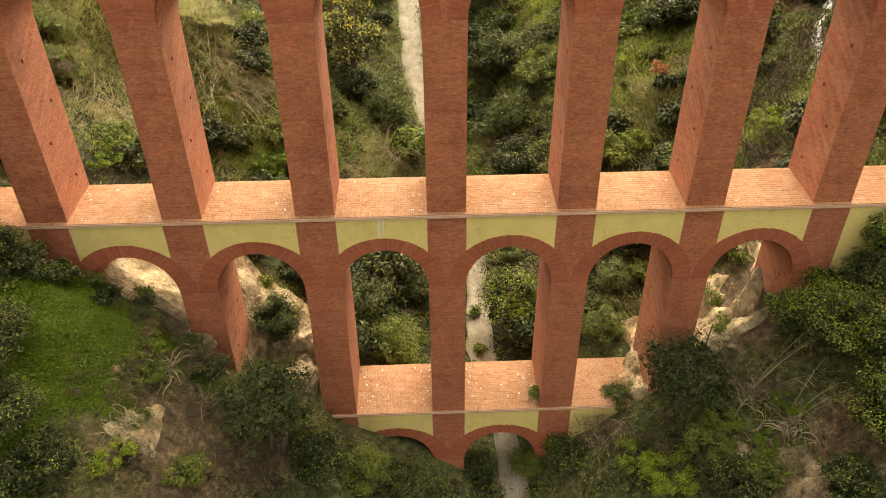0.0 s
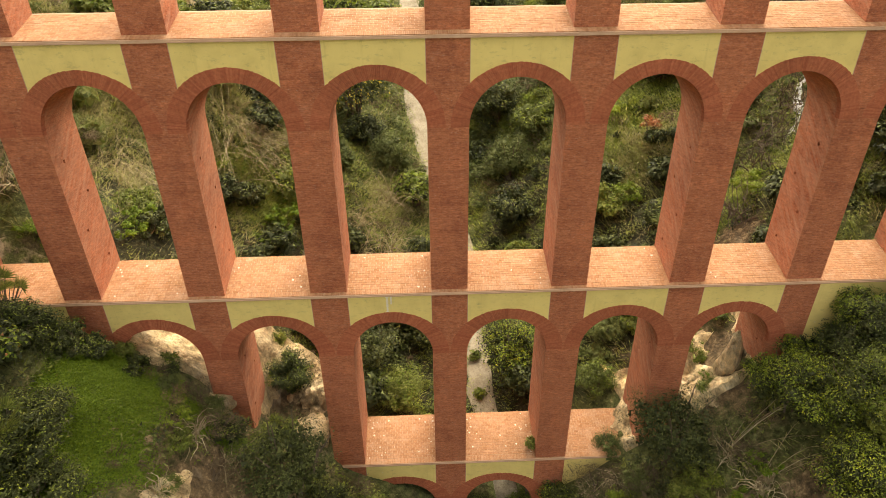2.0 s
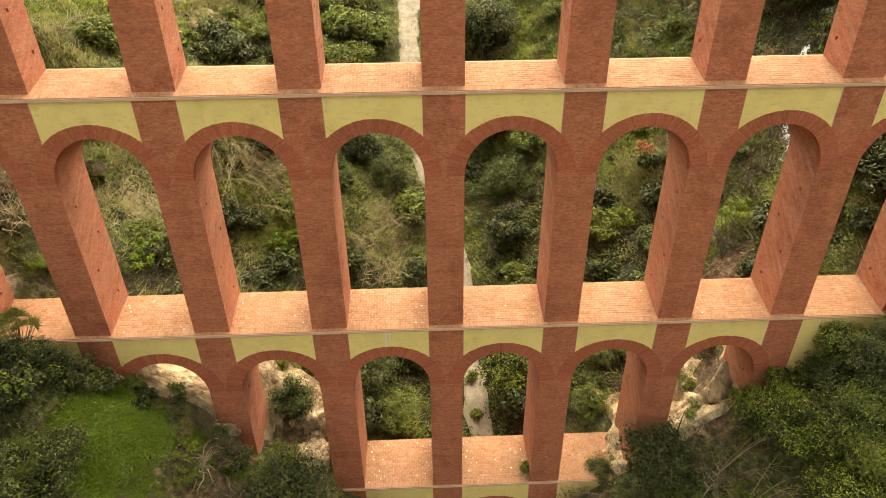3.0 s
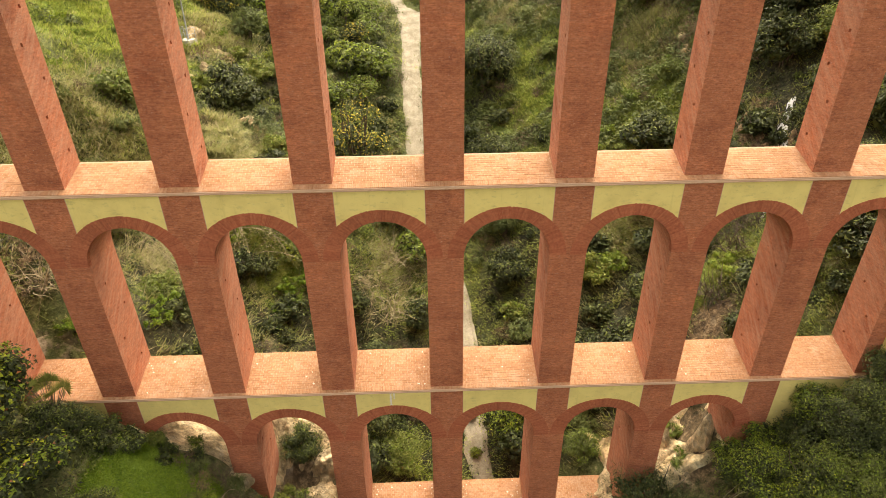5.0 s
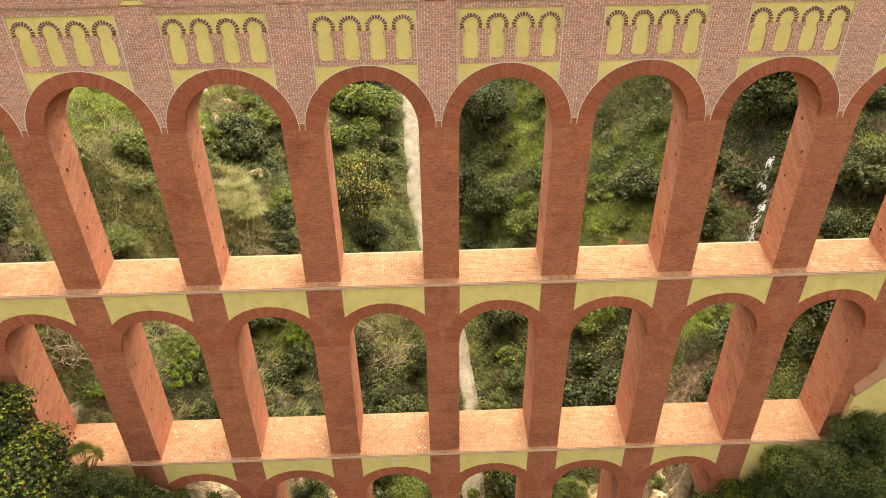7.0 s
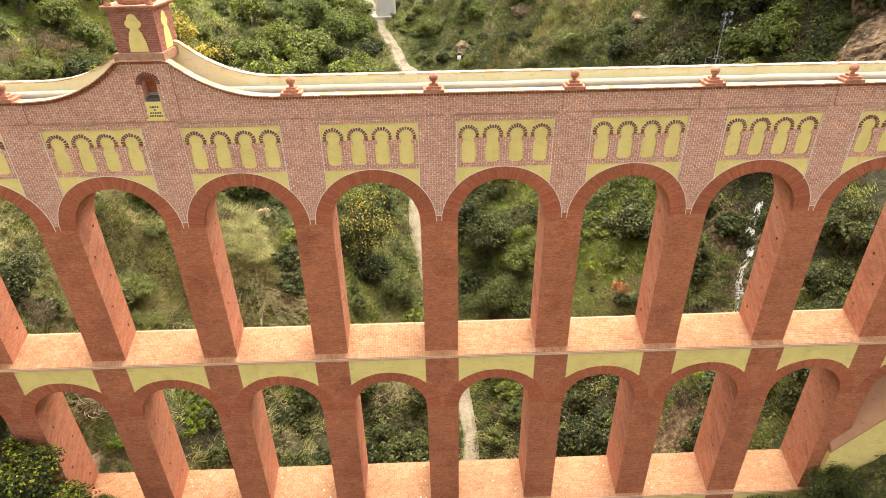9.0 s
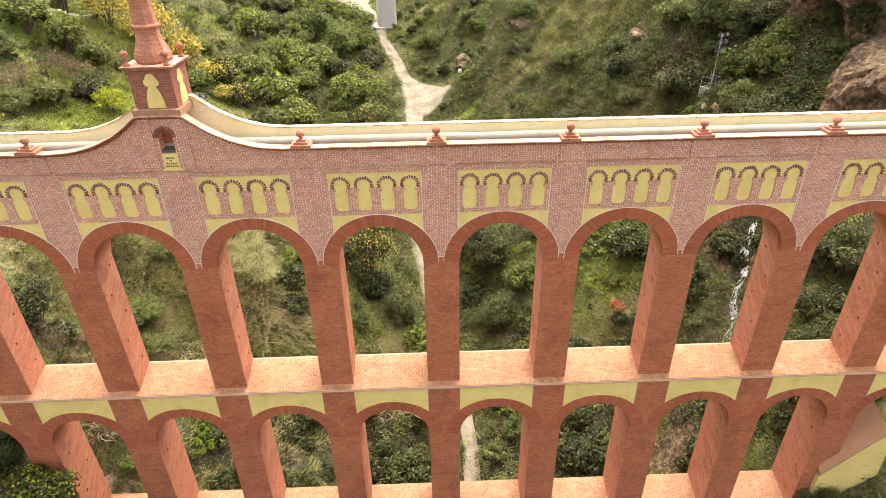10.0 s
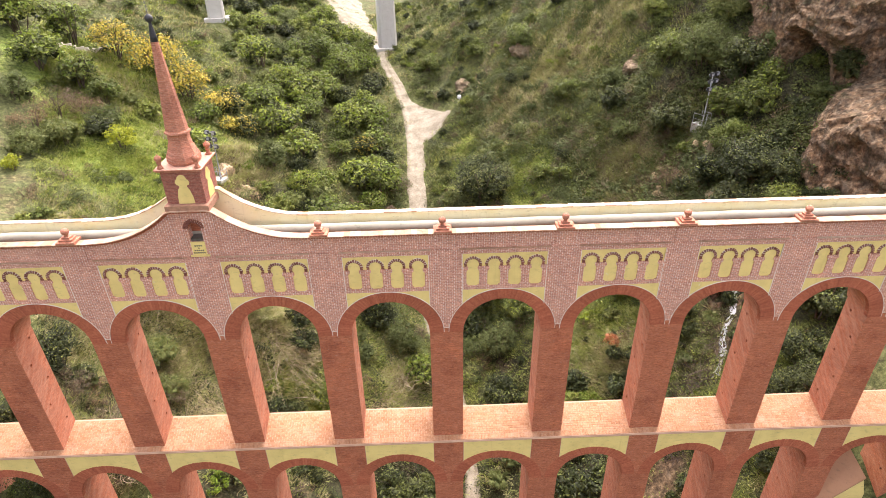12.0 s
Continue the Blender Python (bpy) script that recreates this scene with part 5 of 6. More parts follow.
# left-hand ivy and dark shrubs also stand in for shade behind the arches
MIDDLE = [
    ("bright", 12.6, 4.8, 1.6, 0.7), ("green", 13.4, 5.4, 1.6, 1.0), ("brown", 11.8, 2.6, 1.2, 0.7), ("green", 14.3, 5.0, 1.4, 0.9), ("green", -12.6, 4.6, 1.4, 0.8), ("dark", -13.4, 5.4, 1.6, 1.1), ("brown", -11.6, 4.8, 1.3, 0.7), ("dark", -8.2, 6.4, 1.8, 1.2), ("green", -9.2, 4.9, 1.2, 0.9), ("olive", 9.0, 5.4, 1.8, 1.0), ("brown", 10.6, 4.6, 1.5, 0.8),
    ("dark", -8.5, 3.2, 2.8, 2.8), ("green", -2.8, 5.1, 4, 2.6), ("laurel", 4.2, 7.9, 4.2, 4.4), ("green", 8.4, 3.9, 2.6, 2), ("green", 2.1, 9.5, 1, 0.8),
    ("green", 2.2, 6.8, 1.1, 0.8), ("olive", 9.7, 6.6, 3, 2), ("olive", 6.1, 25, 4.4, 4.2), ("olive", -3.6, 25.5, 4.4, 4), ("dark", -4.6, 6.8, 4, 2.6),
    ("dark", -1.5, 9.9, 3, 2.2), ("dark", -4.7, 12.3, 3, 2), ("olivedark", 5.7, 42.8, 8, 6), ("reed", -16.8, 24.4, 2.4, 1.9), ("reed", -15.8, 23.2, 2.4, 1.9), ("reed", -15.2, 21.8, 2.0, 1.6), ("reed", -16.6, 22.2, 2.0, 1.5), ("reed", -14.6, 20.4, 2.0, 1.4),
    ("cane", -14.6, 18.8, 5.5, 3), ("cane", -13.4, 17.2, 5, 3.0), ("cane", -18.6, 12.4, 5, 2.2), ("cane", -19.0, 13.8, 4.4, 2.2), ("feathery", -22.0, 14.6, 3.6, 2.6), ("feathery", -20.6, 12.0, 3.4, 2.4), ("dark", -12.6, 21.6, 3.4, 2.4), ("dark", -12.0, 19.4, 3.0, 2.2), ("green", -12.6, 24.0, 3.2, 2.2), ("dark", -12.6, 14.6, 2.6, 1.6), ("ivy", -11.4, 13.6, 3.4, 0.9), ("ivy", -10.6, 15.0, 3.2, 0.9), ("ivy", -16.4, 7.2, 2.8, 0.8), ("ivy", -15.6, 8.8, 2.6, 0.8), ("ivy", -16.0, 6.0, 2.0, 0.7), ("brown", -20.4, 4.4, 2.4, 0.9), ("brown", -21.6, 5.4, 3.0, 1.2), ("ivy", -19.2, 3.6, 1.6, 0.7), ("green", -18.8, 3.9, 1.4, 0.8), ("twig", -20.6, 5.0, 3.4, 0.9), ("twig", -21.8, 6.4, 3.6, 1.0), ("twig", -19.8, 6.4, 3.0, 0.9), ("green", 13.3, 2.9, 1.6, 0.8), ("ivy", 13.6, 3.9, 1.6, 0.6), ("ivy", 13.2, 1.2, 1.1, 0.5), ("green", 12.9, 0.4, 1.3, 0.7), ("green", 14.6, 4.2, 1.6, 0.7), ("dark", -13.8, 5.8, 1.8, 1.0), ("green", -12.4, 5.4, 1.6, 0.9), ("cane", -23.4, 19.0, 5, 2.0), ("cane", -25.4, 13.0, 5.0, 1.8), ("cane", -22.6, 8.6, 5, 1.4), ("cane", -21.4, 7.0, 4.4, 1.2), ("dark", -13.6, 14.0, 3.0, 2.0), ("dark", -15.6, 7.4, 3.4, 1.6), ("green", -16.8, 8.4, 3, 1.6), ("dark", -11.0, 12.6, 3.4, 1.8), ("green", -10.4, 16.6, 3, 1.8), ("dark", -14.4, 8.6, 2.6, 1.6), ("twig", 20.8, 13.3, 5, 1.6), ("twig", 19.6, 11.2, 5, 1.4), ("twig", 17.1, 8.3, 4.6, 1.4), ("twig", 22.6, 15.6, 4, 1.4), ("rust", 15.2, 18.9, 1.8, 1.6), ("bright", 18.6, 9.6, 3.4, 1.0), ("bright", 13.0, 15.6, 2.6, 1.4), ("dark", 22.7, 7.6, 4, 3.4), ("green", 15.6, 26.5, 4, 1.0), ("bright", 16.6, 28.0, 5, 0.8), ("bright", 14.2, 24.0, 4, 0.8), ("green", -8.7, 0.6, 2.0, 1.2), ("twig", -4.3, 21.5, 5, 3), ("twig", -3.8, 16.4, 6, 3.4),
    ("twig", -6, 17.8, 4, 2.6), ("dark", -1.6, 16.4, 3.4, 3), ("dark", 6, 19.6, 4.4, 3.4), ("green", 15, 41.5, 3, 2), ("green", 11.4, 15.3, 3, 2.4),
]
# some right-hand shrubs are olive instead of dark, haze put into leaf colour
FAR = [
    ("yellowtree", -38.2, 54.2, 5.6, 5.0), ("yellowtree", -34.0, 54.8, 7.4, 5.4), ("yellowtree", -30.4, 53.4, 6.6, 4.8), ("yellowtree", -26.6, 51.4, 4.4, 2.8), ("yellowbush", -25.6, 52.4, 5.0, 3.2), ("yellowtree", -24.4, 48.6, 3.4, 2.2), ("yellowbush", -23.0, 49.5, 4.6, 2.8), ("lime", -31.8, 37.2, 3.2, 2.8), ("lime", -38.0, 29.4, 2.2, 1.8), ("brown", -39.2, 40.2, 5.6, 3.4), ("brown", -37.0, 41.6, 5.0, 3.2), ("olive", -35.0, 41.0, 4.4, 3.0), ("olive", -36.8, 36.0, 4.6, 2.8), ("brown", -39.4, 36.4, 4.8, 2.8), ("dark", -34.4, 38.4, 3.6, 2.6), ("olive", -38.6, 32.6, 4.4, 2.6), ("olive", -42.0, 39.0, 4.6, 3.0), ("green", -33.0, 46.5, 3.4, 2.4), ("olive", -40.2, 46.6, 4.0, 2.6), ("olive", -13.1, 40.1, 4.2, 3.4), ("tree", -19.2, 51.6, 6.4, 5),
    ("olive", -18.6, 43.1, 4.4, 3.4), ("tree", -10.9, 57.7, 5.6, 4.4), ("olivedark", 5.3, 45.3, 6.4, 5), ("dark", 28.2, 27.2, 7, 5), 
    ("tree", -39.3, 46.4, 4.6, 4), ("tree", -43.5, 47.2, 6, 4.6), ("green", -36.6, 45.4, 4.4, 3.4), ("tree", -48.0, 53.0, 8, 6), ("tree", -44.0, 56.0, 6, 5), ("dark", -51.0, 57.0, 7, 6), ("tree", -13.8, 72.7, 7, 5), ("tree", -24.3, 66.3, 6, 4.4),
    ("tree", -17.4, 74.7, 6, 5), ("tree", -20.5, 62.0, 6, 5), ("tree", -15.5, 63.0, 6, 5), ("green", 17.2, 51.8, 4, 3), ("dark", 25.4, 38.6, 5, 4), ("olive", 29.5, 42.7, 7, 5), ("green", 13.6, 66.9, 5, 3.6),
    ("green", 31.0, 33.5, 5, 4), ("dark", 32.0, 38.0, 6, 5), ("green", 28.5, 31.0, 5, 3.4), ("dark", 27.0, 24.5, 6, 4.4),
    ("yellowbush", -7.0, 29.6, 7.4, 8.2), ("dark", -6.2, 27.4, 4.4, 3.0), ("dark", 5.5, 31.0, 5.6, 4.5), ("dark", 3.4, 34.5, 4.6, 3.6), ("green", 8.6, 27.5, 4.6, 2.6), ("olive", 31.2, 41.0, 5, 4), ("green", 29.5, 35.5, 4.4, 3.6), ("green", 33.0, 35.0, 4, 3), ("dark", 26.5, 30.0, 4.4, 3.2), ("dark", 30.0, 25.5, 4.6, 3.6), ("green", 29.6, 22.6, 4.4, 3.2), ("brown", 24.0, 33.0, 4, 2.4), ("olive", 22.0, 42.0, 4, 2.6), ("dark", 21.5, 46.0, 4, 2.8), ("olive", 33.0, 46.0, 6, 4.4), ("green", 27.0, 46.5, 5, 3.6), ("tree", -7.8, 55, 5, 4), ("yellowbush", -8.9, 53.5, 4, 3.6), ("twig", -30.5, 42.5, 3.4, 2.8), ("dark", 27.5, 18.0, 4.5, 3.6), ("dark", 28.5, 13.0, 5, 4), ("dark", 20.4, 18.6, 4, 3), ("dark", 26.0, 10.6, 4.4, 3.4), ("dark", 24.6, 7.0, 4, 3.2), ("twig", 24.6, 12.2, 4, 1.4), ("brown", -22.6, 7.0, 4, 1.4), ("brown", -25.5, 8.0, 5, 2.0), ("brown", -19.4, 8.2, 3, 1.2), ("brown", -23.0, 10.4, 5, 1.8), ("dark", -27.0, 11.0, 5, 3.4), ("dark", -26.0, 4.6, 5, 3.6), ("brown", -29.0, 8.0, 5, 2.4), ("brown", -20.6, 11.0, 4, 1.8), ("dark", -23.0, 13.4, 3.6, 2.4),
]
ROCKS = [
    (12.3, 4.6, 1.4, 1.0), (13.0, -0.2, 1.3, 0.6), (-11.2, 0.0, 2.2, 1.0), (-9.1, 4.5, 3.6, 2.4), (-7, 3.4, 3, 2.4),
    (9.4, 4.4, 1.4, 0.9), (13.6, -6.2, 1.6, 0.9), (-11.3, -6.3, 0.9, 0.5), (-10.6, -4.4, 0.7, 0.5), (-12.2, -4.2, 0.6, 0.4),
    (-7.3, 1.1, 3, 2), (-8.2, 44.9, 2.6, 1.2), (-5.4, 46.1, 2, 1), (-22.9, 39.3, 3, 3), (-15.2, 27.0, 2.6, 2.4), (24.9, 50.6, 4, 1.6),
    (5.4, 68.6, 4.2, 3.0), (14.2, 66.0, 4.6, 2.4), (25.4, 51.6, 2.4, 1.2), (22.8, 49.4, 1.6, 0.9), (23.5, 34.2, 2, 2.4), (27.4, 32.9, 1.6, 2), (-20.6, 34.2, 2, 2.4), (23.4, 34.4, 2, 1.4),
]

RUBBLE = [(26.7, 35.5), (26.7, 34.5), (27.3, 33.4), (27.2, 32.6), (28.1, 33.5), (27.2, 31.1), (26.8, 30.7), (27.5, 30.3), (26.2, 28.8), (26.3, 28.4), (23.3, 33.5), (22.9, 32.9), (23.3, 35.2)]

# shrubs, trees and boulders that stand out: kind, x, y, spread, height
def plant_list(rows, seed):
    for i, (kind, x, y, w, h) in enumerate(rows):
        s = seed + i
        if kind == "twig":
            ob = make_twig(w, s, BARK if x > 10 and y > 0 else None)
        elif kind in ("reed", "cane"):
            ob = make_reed(kind, w, h, s, (x, y))
        else:
            ob = make_plant(kind, w, h, s, 0.6 if y < 4 else 0.9 if y < 12 else 1.35 if y < 34 else 1.7)
        settle(ob, x, y, 0.0 if kind == "cane" else s * 1.3)


plant_list(NEAR_LEFT, 100)
plant_list(NEAR_RIGHT, 200)
plant_list(MIDDLE, 300)
plant_list(FAR, 400)
for i, (x, y, w, h) in enumerate(((-18.2, -0.9, 2.8, 2.2), (-15.2, -6.8, 3.2, 2.2))):
    settle(make_palm(w, h, 500 + i), x, y, i)

# the rest of the scrub: a few builds of each kind, set down many times
POOL = {}
for kind, w, h, many in (("dark", 2.4, 1.5, 3), ("green", 2.2, 1.3, 3), ("olive", 2.4, 1.5, 3), ("brown", 2.0, 1.0, 2), ("dark", 3.8, 2.5, 2), ("olive", 3.6, 2.3, 2), ("green", 3.6, 2.4, 3), ("bright", 2.0, 0.8, 2), ("tree", 4.8, 3.6, 3), ("dark", 1.4, 0.8, 2), ("olive", 1.5, 0.9, 3), ("brown", 1.4, 0.7, 2), ("green", 1.3, 0.8, 3)):
    POOL[(kind, w)] = [make_plant(kind, w, h, 600 + len(POOL) * 7 + v, 1.5 if w > 2.1 else 1.15) for v in range(many)]


def on_track(x, y, more):
    c, hw = track(y)
    return -hw - more < x - c < hw + more + spur(y)


def picks(x, y):
    """Chances of each build of POOL at a place, and how likely anything stands there."""
    lush, straw, bare, dense = (float(zone(x, y, z)) for z in (LUSH, STRAW_AT, BARE, DENSE))
    if bool(wooded(x, y)):
        return (2, 2, 3, 0.3, 3, 3, 7, 0, 11, 0.3, 0.3, 0, 0.3), 1.0
    if x < -14.5 and 11 < y < 27:
        return (0.4, 1.2, 2, 3, 0.1, 0.6, 0.3, 1, 0, 0.6, 3, 3, 3), 0.35
    if dense > 0.4 or (y < 18 and lush < 0.5):
        # past y 30 paler olive builds replace dark ones, to paint in haze
        far = y > 30
        return (4 if far else 10, 2.5 if far else 1.5, 5 if far else 1.5, 1.5, 3 if far else 6, 3 if far else 1, 1.5 if far else 0.6, 0, 0.2 if y > 20 else 0, 4 if far else 6, 3 if far else 2, 2, 2), 1.0
    if x < -17 and y > 26:
        return (0.5, 1.6, 1.6, 1, 0.3, 0.4, 0.6, 2, 0.6, 0.6, 2, 1, 3), 0.16 + 0.16 * straw
    if straw > 0.45:
        return (0.6, 1, 3, 5, 0.2, 0.5, 0.3, 0.6, 0, 1, 4, 6, 2), 0.4
    if lush > 0.45:
        return (0.6, 2, 1.4, 0.4, 0.2, 0.2, 0.4, 2.0, 0, 1.4, 2, 0.4, 4), 0.42
    return (2.4, 3, 4, 1.6, 0.8, 1.6, 1.6, 0.5, 0.2, 4, 7, 2.4, 6), 0.9 - 0.5 * bare


rng = random.Random(11)
keys = list(POOL)
used = {k: 0 for k in keys}
spots, kinds = [], {}
taken = [(x, y, w) for L in (NEAR_LEFT, NEAR_RIGHT, MIDDLE, FAR) for _, x, y, w, _ in L]
tries = 0
while len(spots) < 1300 and tries < 60000:
    tries += 1
    y = 3.5 + 112 * rng.random() ** 1.15
    x = rng.uniform(-1, 1) * min(54, 24 + 0.45 * y)
    if on_track(x, y, 1.5):
        continue
    chances, likely = picks(x, y)
    if rng.random() > likely:
        continue
    pick = rng.choices(keys, chances)[0]
    if kinds.get(pick[0], 0) >= 290:
        continue
    if any((x - a) ** 2 + (y - b) ** 2 < (0.24 * (w + pick[1])) ** 2 for a, b, w in taken):
        continue
    kinds[pick[0]] = kinds.get(pick[0], 0) + 1
    taken.append((x, y, pick[1]))
    spots.append((pick, x, y))
for pick, x, y in spots:
    n, builds = used[pick], POOL[pick]
    used[pick] += 1
    turn, size = rng.uniform(0, 6.28), rng.uniform(0.65, 1.3)
    ob = builds[n] if n < len(builds) else copy_thing(builds[n % len(builds)], Matrix.Identity(4))
    settle(ob, x, y, turn, size, 0.22)
for pick, n in used.items():
    for v in range(n, len(POOL[pick])):
        settle(POOL[pick][v], -48 - v, 30, 0)


# low scrub, weeds and grass that cover the ground
def strewn(count, seed, where, span, reach=24.0):
    """Places for low growth, thinned by where(x, y), off the track and clear of the piers."""
    rng = np.random.default_rng(seed)
    m = count * 8
    y = span[0] + (span[1] - span[0]) * rng.uniform(0, 1, m) ** 1.25
    x = rng.uniform(-1, 1, m) * np.minimum(56, reach + 0.42 * np.maximum(y, 0))
    c, hw = track(y)
    keep = where(x, y) > rng.uniform(0, 1, m)
    keep &= np.maximum(c - x, x - c - spur(y)) > hw + 0.1 - 0.5 * rng.uniform(0, 1, m) ** 3
    keep &= ~((y > -0.6) & (y < 3.4) & (np.abs(x) < 17))
    keep &= ~((y > 3.0) & (y < 8.5) & (np.abs(x) > 6) & (np.abs(x) < 17) & (rng.uniform(0, 1, m) < 0.7))
    return x[keep][:count], y[keep][:count], rng


def cover(name, label, count, per, radius, size, mat, seed, where, slim=0.5, tall=0.5, span=(-30, 112)):
    """Clumps of small leaves."""
    x, y, rng = strewn(count, seed, where, span)
    n = len(x)
    rad = radius * rng.uniform(0.5, 1.4, n)
    d = rng.normal(size=(n, per, 3))
    d[..., 2] = np.abs(d[..., 2])
    d /= np.linalg.norm(d, axis=-1, keepdims=True)
    r = rng.uniform(0.2, 1.0, (n, per)) ** 0.6
    off = d * (r * rad[:, None])[..., None]
    px, py = x[:, None] + off[..., 0], y[:, None] + off[..., 1]
    pz = land(px, py) + off[..., 2] * tall + 0.03
    pos = np.stack([px, py, pz], -1).reshape(-1, 3)
    v = leaves(pos, d.reshape(-1, 3) + np.array((0, 0, 0.6)), size, rng, slim)
    tagged(new(name, quads(name, v, mat, 3)), label, name.replace("_", " "), kind="stuff")


def grass(name, label, count, per, h, mat, seed, where, span=(3, 112), width=0.022, lay=0.7):
    """Tufts of long blades that lean down the slope."""
    x, y, rng = strewn(count, seed, where, span)
    n = len(x)
    far = (1 + np.maximum(y, 0) / 45)[:, None]
    bx, by = x[:, None] + rng.normal(0, 0.22, (n, per)) * far, y[:, None] + rng.normal(0, 0.22, (n, per)) * far
    b = np.stack([bx, by, land(bx, by) - 0.03], -1).reshape(-1, 3)
    k = len(b)
    fall = np.arctan2(land(x, y - 1, False) - land(x, y + 1, False), land(x - 1, y, False) - land(x + 1, y, False))
    a = np.repeat(fall + rng.normal(0, 0.7, n), per) + rng.normal(0, 0.7, k)
    L = h * rng.uniform(0.5, 1.3, k) * np.repeat(rng.uniform(0.6, 1.3, n), per)
    tip = b + np.stack([np.cos(a) * L * lay, np.sin(a) * L * lay, L * rng.uniform(0.1, 0.8, k)], 1)
    s = np.stack([-np.sin(a), np.cos(a), np.zeros(k)], 1) * (width * np.repeat(far[:, 0], per))[:, None]
    v = np.stack([b - s, b + s, tip], 1)
    tagged(new(name, quads(name, v, mat, 3)), label, "grass", kind="stuff")


def patch(s, scale, lo, hi):
    def f(x, y):
        return np.clip((value_noise(x / scale, y / scale, s) + 0.5 * value_noise(x / scale * 2.3, y / scale * 2.3, s + 1) + 0.5 - lo) / (hi - lo), 0, 1)
    return f


def near_bare(x, y):
    return np.where((x < -9.0) & (x > -12.0) & (y < 0), 0.25, 1.0)


def left_green(x, y):
    ragged = 1.6 * value_noise(x / 1.3, y / 1.3, 91)
    main = (x + ragged < -12.0 - 0.18 * np.maximum(-3 - y, 0)) & (x > -15.6) & (y < -0.4)
    spots = (np.hypot(x + 10.7, y + 2.1) + ragged < 1.0)
    return np.where(main, 0.95, np.where(spots, 0.8, 0.0))


def scrubby(s, lo, hi):
    """Everywhere but the hill meadow and the bare banks, in patches."""
    f = patch(s, 7, lo, hi)
    return lambda x, y: f(x, y) * np.where((x < -17) & (y > 24), 0.12, 1.0) * (1 - 0.8 * zone(x, y, BARE)) * (1 - 0.6 * gully(x, y)) * near_bare(x, y) * np.where(left_green(x, y) > 0, 0.1, 1.0)


def lush_at(x, y):
    return np.maximum(zone(x, y, LUSH), 0.22 * patch(59, 6, 0.45, 0.7)(x, y)) * np.where(y < 3, 0.0, 1.0)


def straw_at(x, y):
    return np.maximum(zone(x, y, STRAW_AT), 0.12 * patch(67, 6, 0.5, 0.7)(x, y)) * np.where(y < 3, 0.0, 1.0)


def slopes(x, y):
    return np.where((x < -17) & (y > 26), 0.5, 1.0) * (1 - 0.7 * zone(x, y, BARE)) * (1 - 0.85 * zone(x, y, DENSE)) * (1 - 0.75 * gully(x, y)) * np.where(left_green(x, y) > 0, 0.0, 1.0)


cover("low_scrub", "dark green low scrub covering the valley sides", 3200, 44, 0.75, 0.2, LEAF["dark"], 41, lambda x, y: np.maximum(scrubby(51, 0.36, 0.62)(x, y), np.maximum(zone(x, y, DENSE), gully(x, y))), 0.45, 0.9)
cover("green_scrub", "mid-green low scrub covering the valley sides", 3600, 42, 0.75, 0.2, LEAF["green"], 42, scrubby(53, 0.3, 0.6), 0.45, 0.8)
cover("olive_scrub", "grey-green low scrub on the valley sides", 4200, 42, 0.8, 0.2, LEAF["olive"], 43, scrubby(57, 0.2, 0.55), 0.3, 0.8)
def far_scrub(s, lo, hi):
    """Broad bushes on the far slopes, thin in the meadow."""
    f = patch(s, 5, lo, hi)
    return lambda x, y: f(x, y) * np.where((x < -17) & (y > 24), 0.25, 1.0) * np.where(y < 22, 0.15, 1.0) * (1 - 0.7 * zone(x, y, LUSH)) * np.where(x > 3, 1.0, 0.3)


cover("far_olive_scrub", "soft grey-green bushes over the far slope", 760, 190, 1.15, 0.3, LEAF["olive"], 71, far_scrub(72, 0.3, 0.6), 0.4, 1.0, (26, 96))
cover("far_green_scrub", "mid-green bushes over the far slope", 420, 190, 1.15, 0.3, LEAF["green"], 73, far_scrub(74, 0.4, 0.7), 0.45, 1.0, (26, 96))
cover("far_brown_scrub", "withered brown bushes over the far slope", 380, 170, 1.0, 0.27, LEAF["brown"], 75, far_scrub(76, 0.4, 0.75), 0.25, 0.9, (26, 96))
cover("near_litter", "brown dead leaves and stalks on the near banks", 420, 70, 0.6, 0.09, LEAF["brown"], 78, lambda x, y: np.where(left_green(x, y) > 0, 0.05, 1.0) * np.where((np.abs(x) > 5.5) & (np.abs(x) < 14.5), 0.9, 0.0), 0.16, 0.5, (-9, 0))
cover("weeds", "bright green weeds and grass on the slopes", 2600, 40, 0.7, 0.17, LEAF["bright"], 44, lush_at, 0.4, 0.35)
cover("creeping_weeds", "bright green creeping weeds on the near slope", 2300, 150, 0.5, 0.06, LEAF["creeper"], 45, left_green, 0.85, 0.3, (-9, 0))
cover("dry_litter", "brown dead leaves and twigs on the ground", 1500, 34, 0.8, 0.17, LEAF["brown"], 46, lambda x, y: np.maximum(straw_at(x, y), scrubby(61, 0.45, 0.75)(x, y)), 0.18, 0.7)
grass("dry_grass", "long straw-coloured grass lying on the slopes", 5200, 26, 0.9, STRAW, 47, straw_at)
grass("green_grass", "long bright green grass on the slopes", 8000, 24, 0.55, LEAF["grass"], 48, lush_at)
grass("slope_grass", "tufted olive-green grass over the valley sides", 9000, 22, 0.6, LEAF["turf"], 49, slopes)


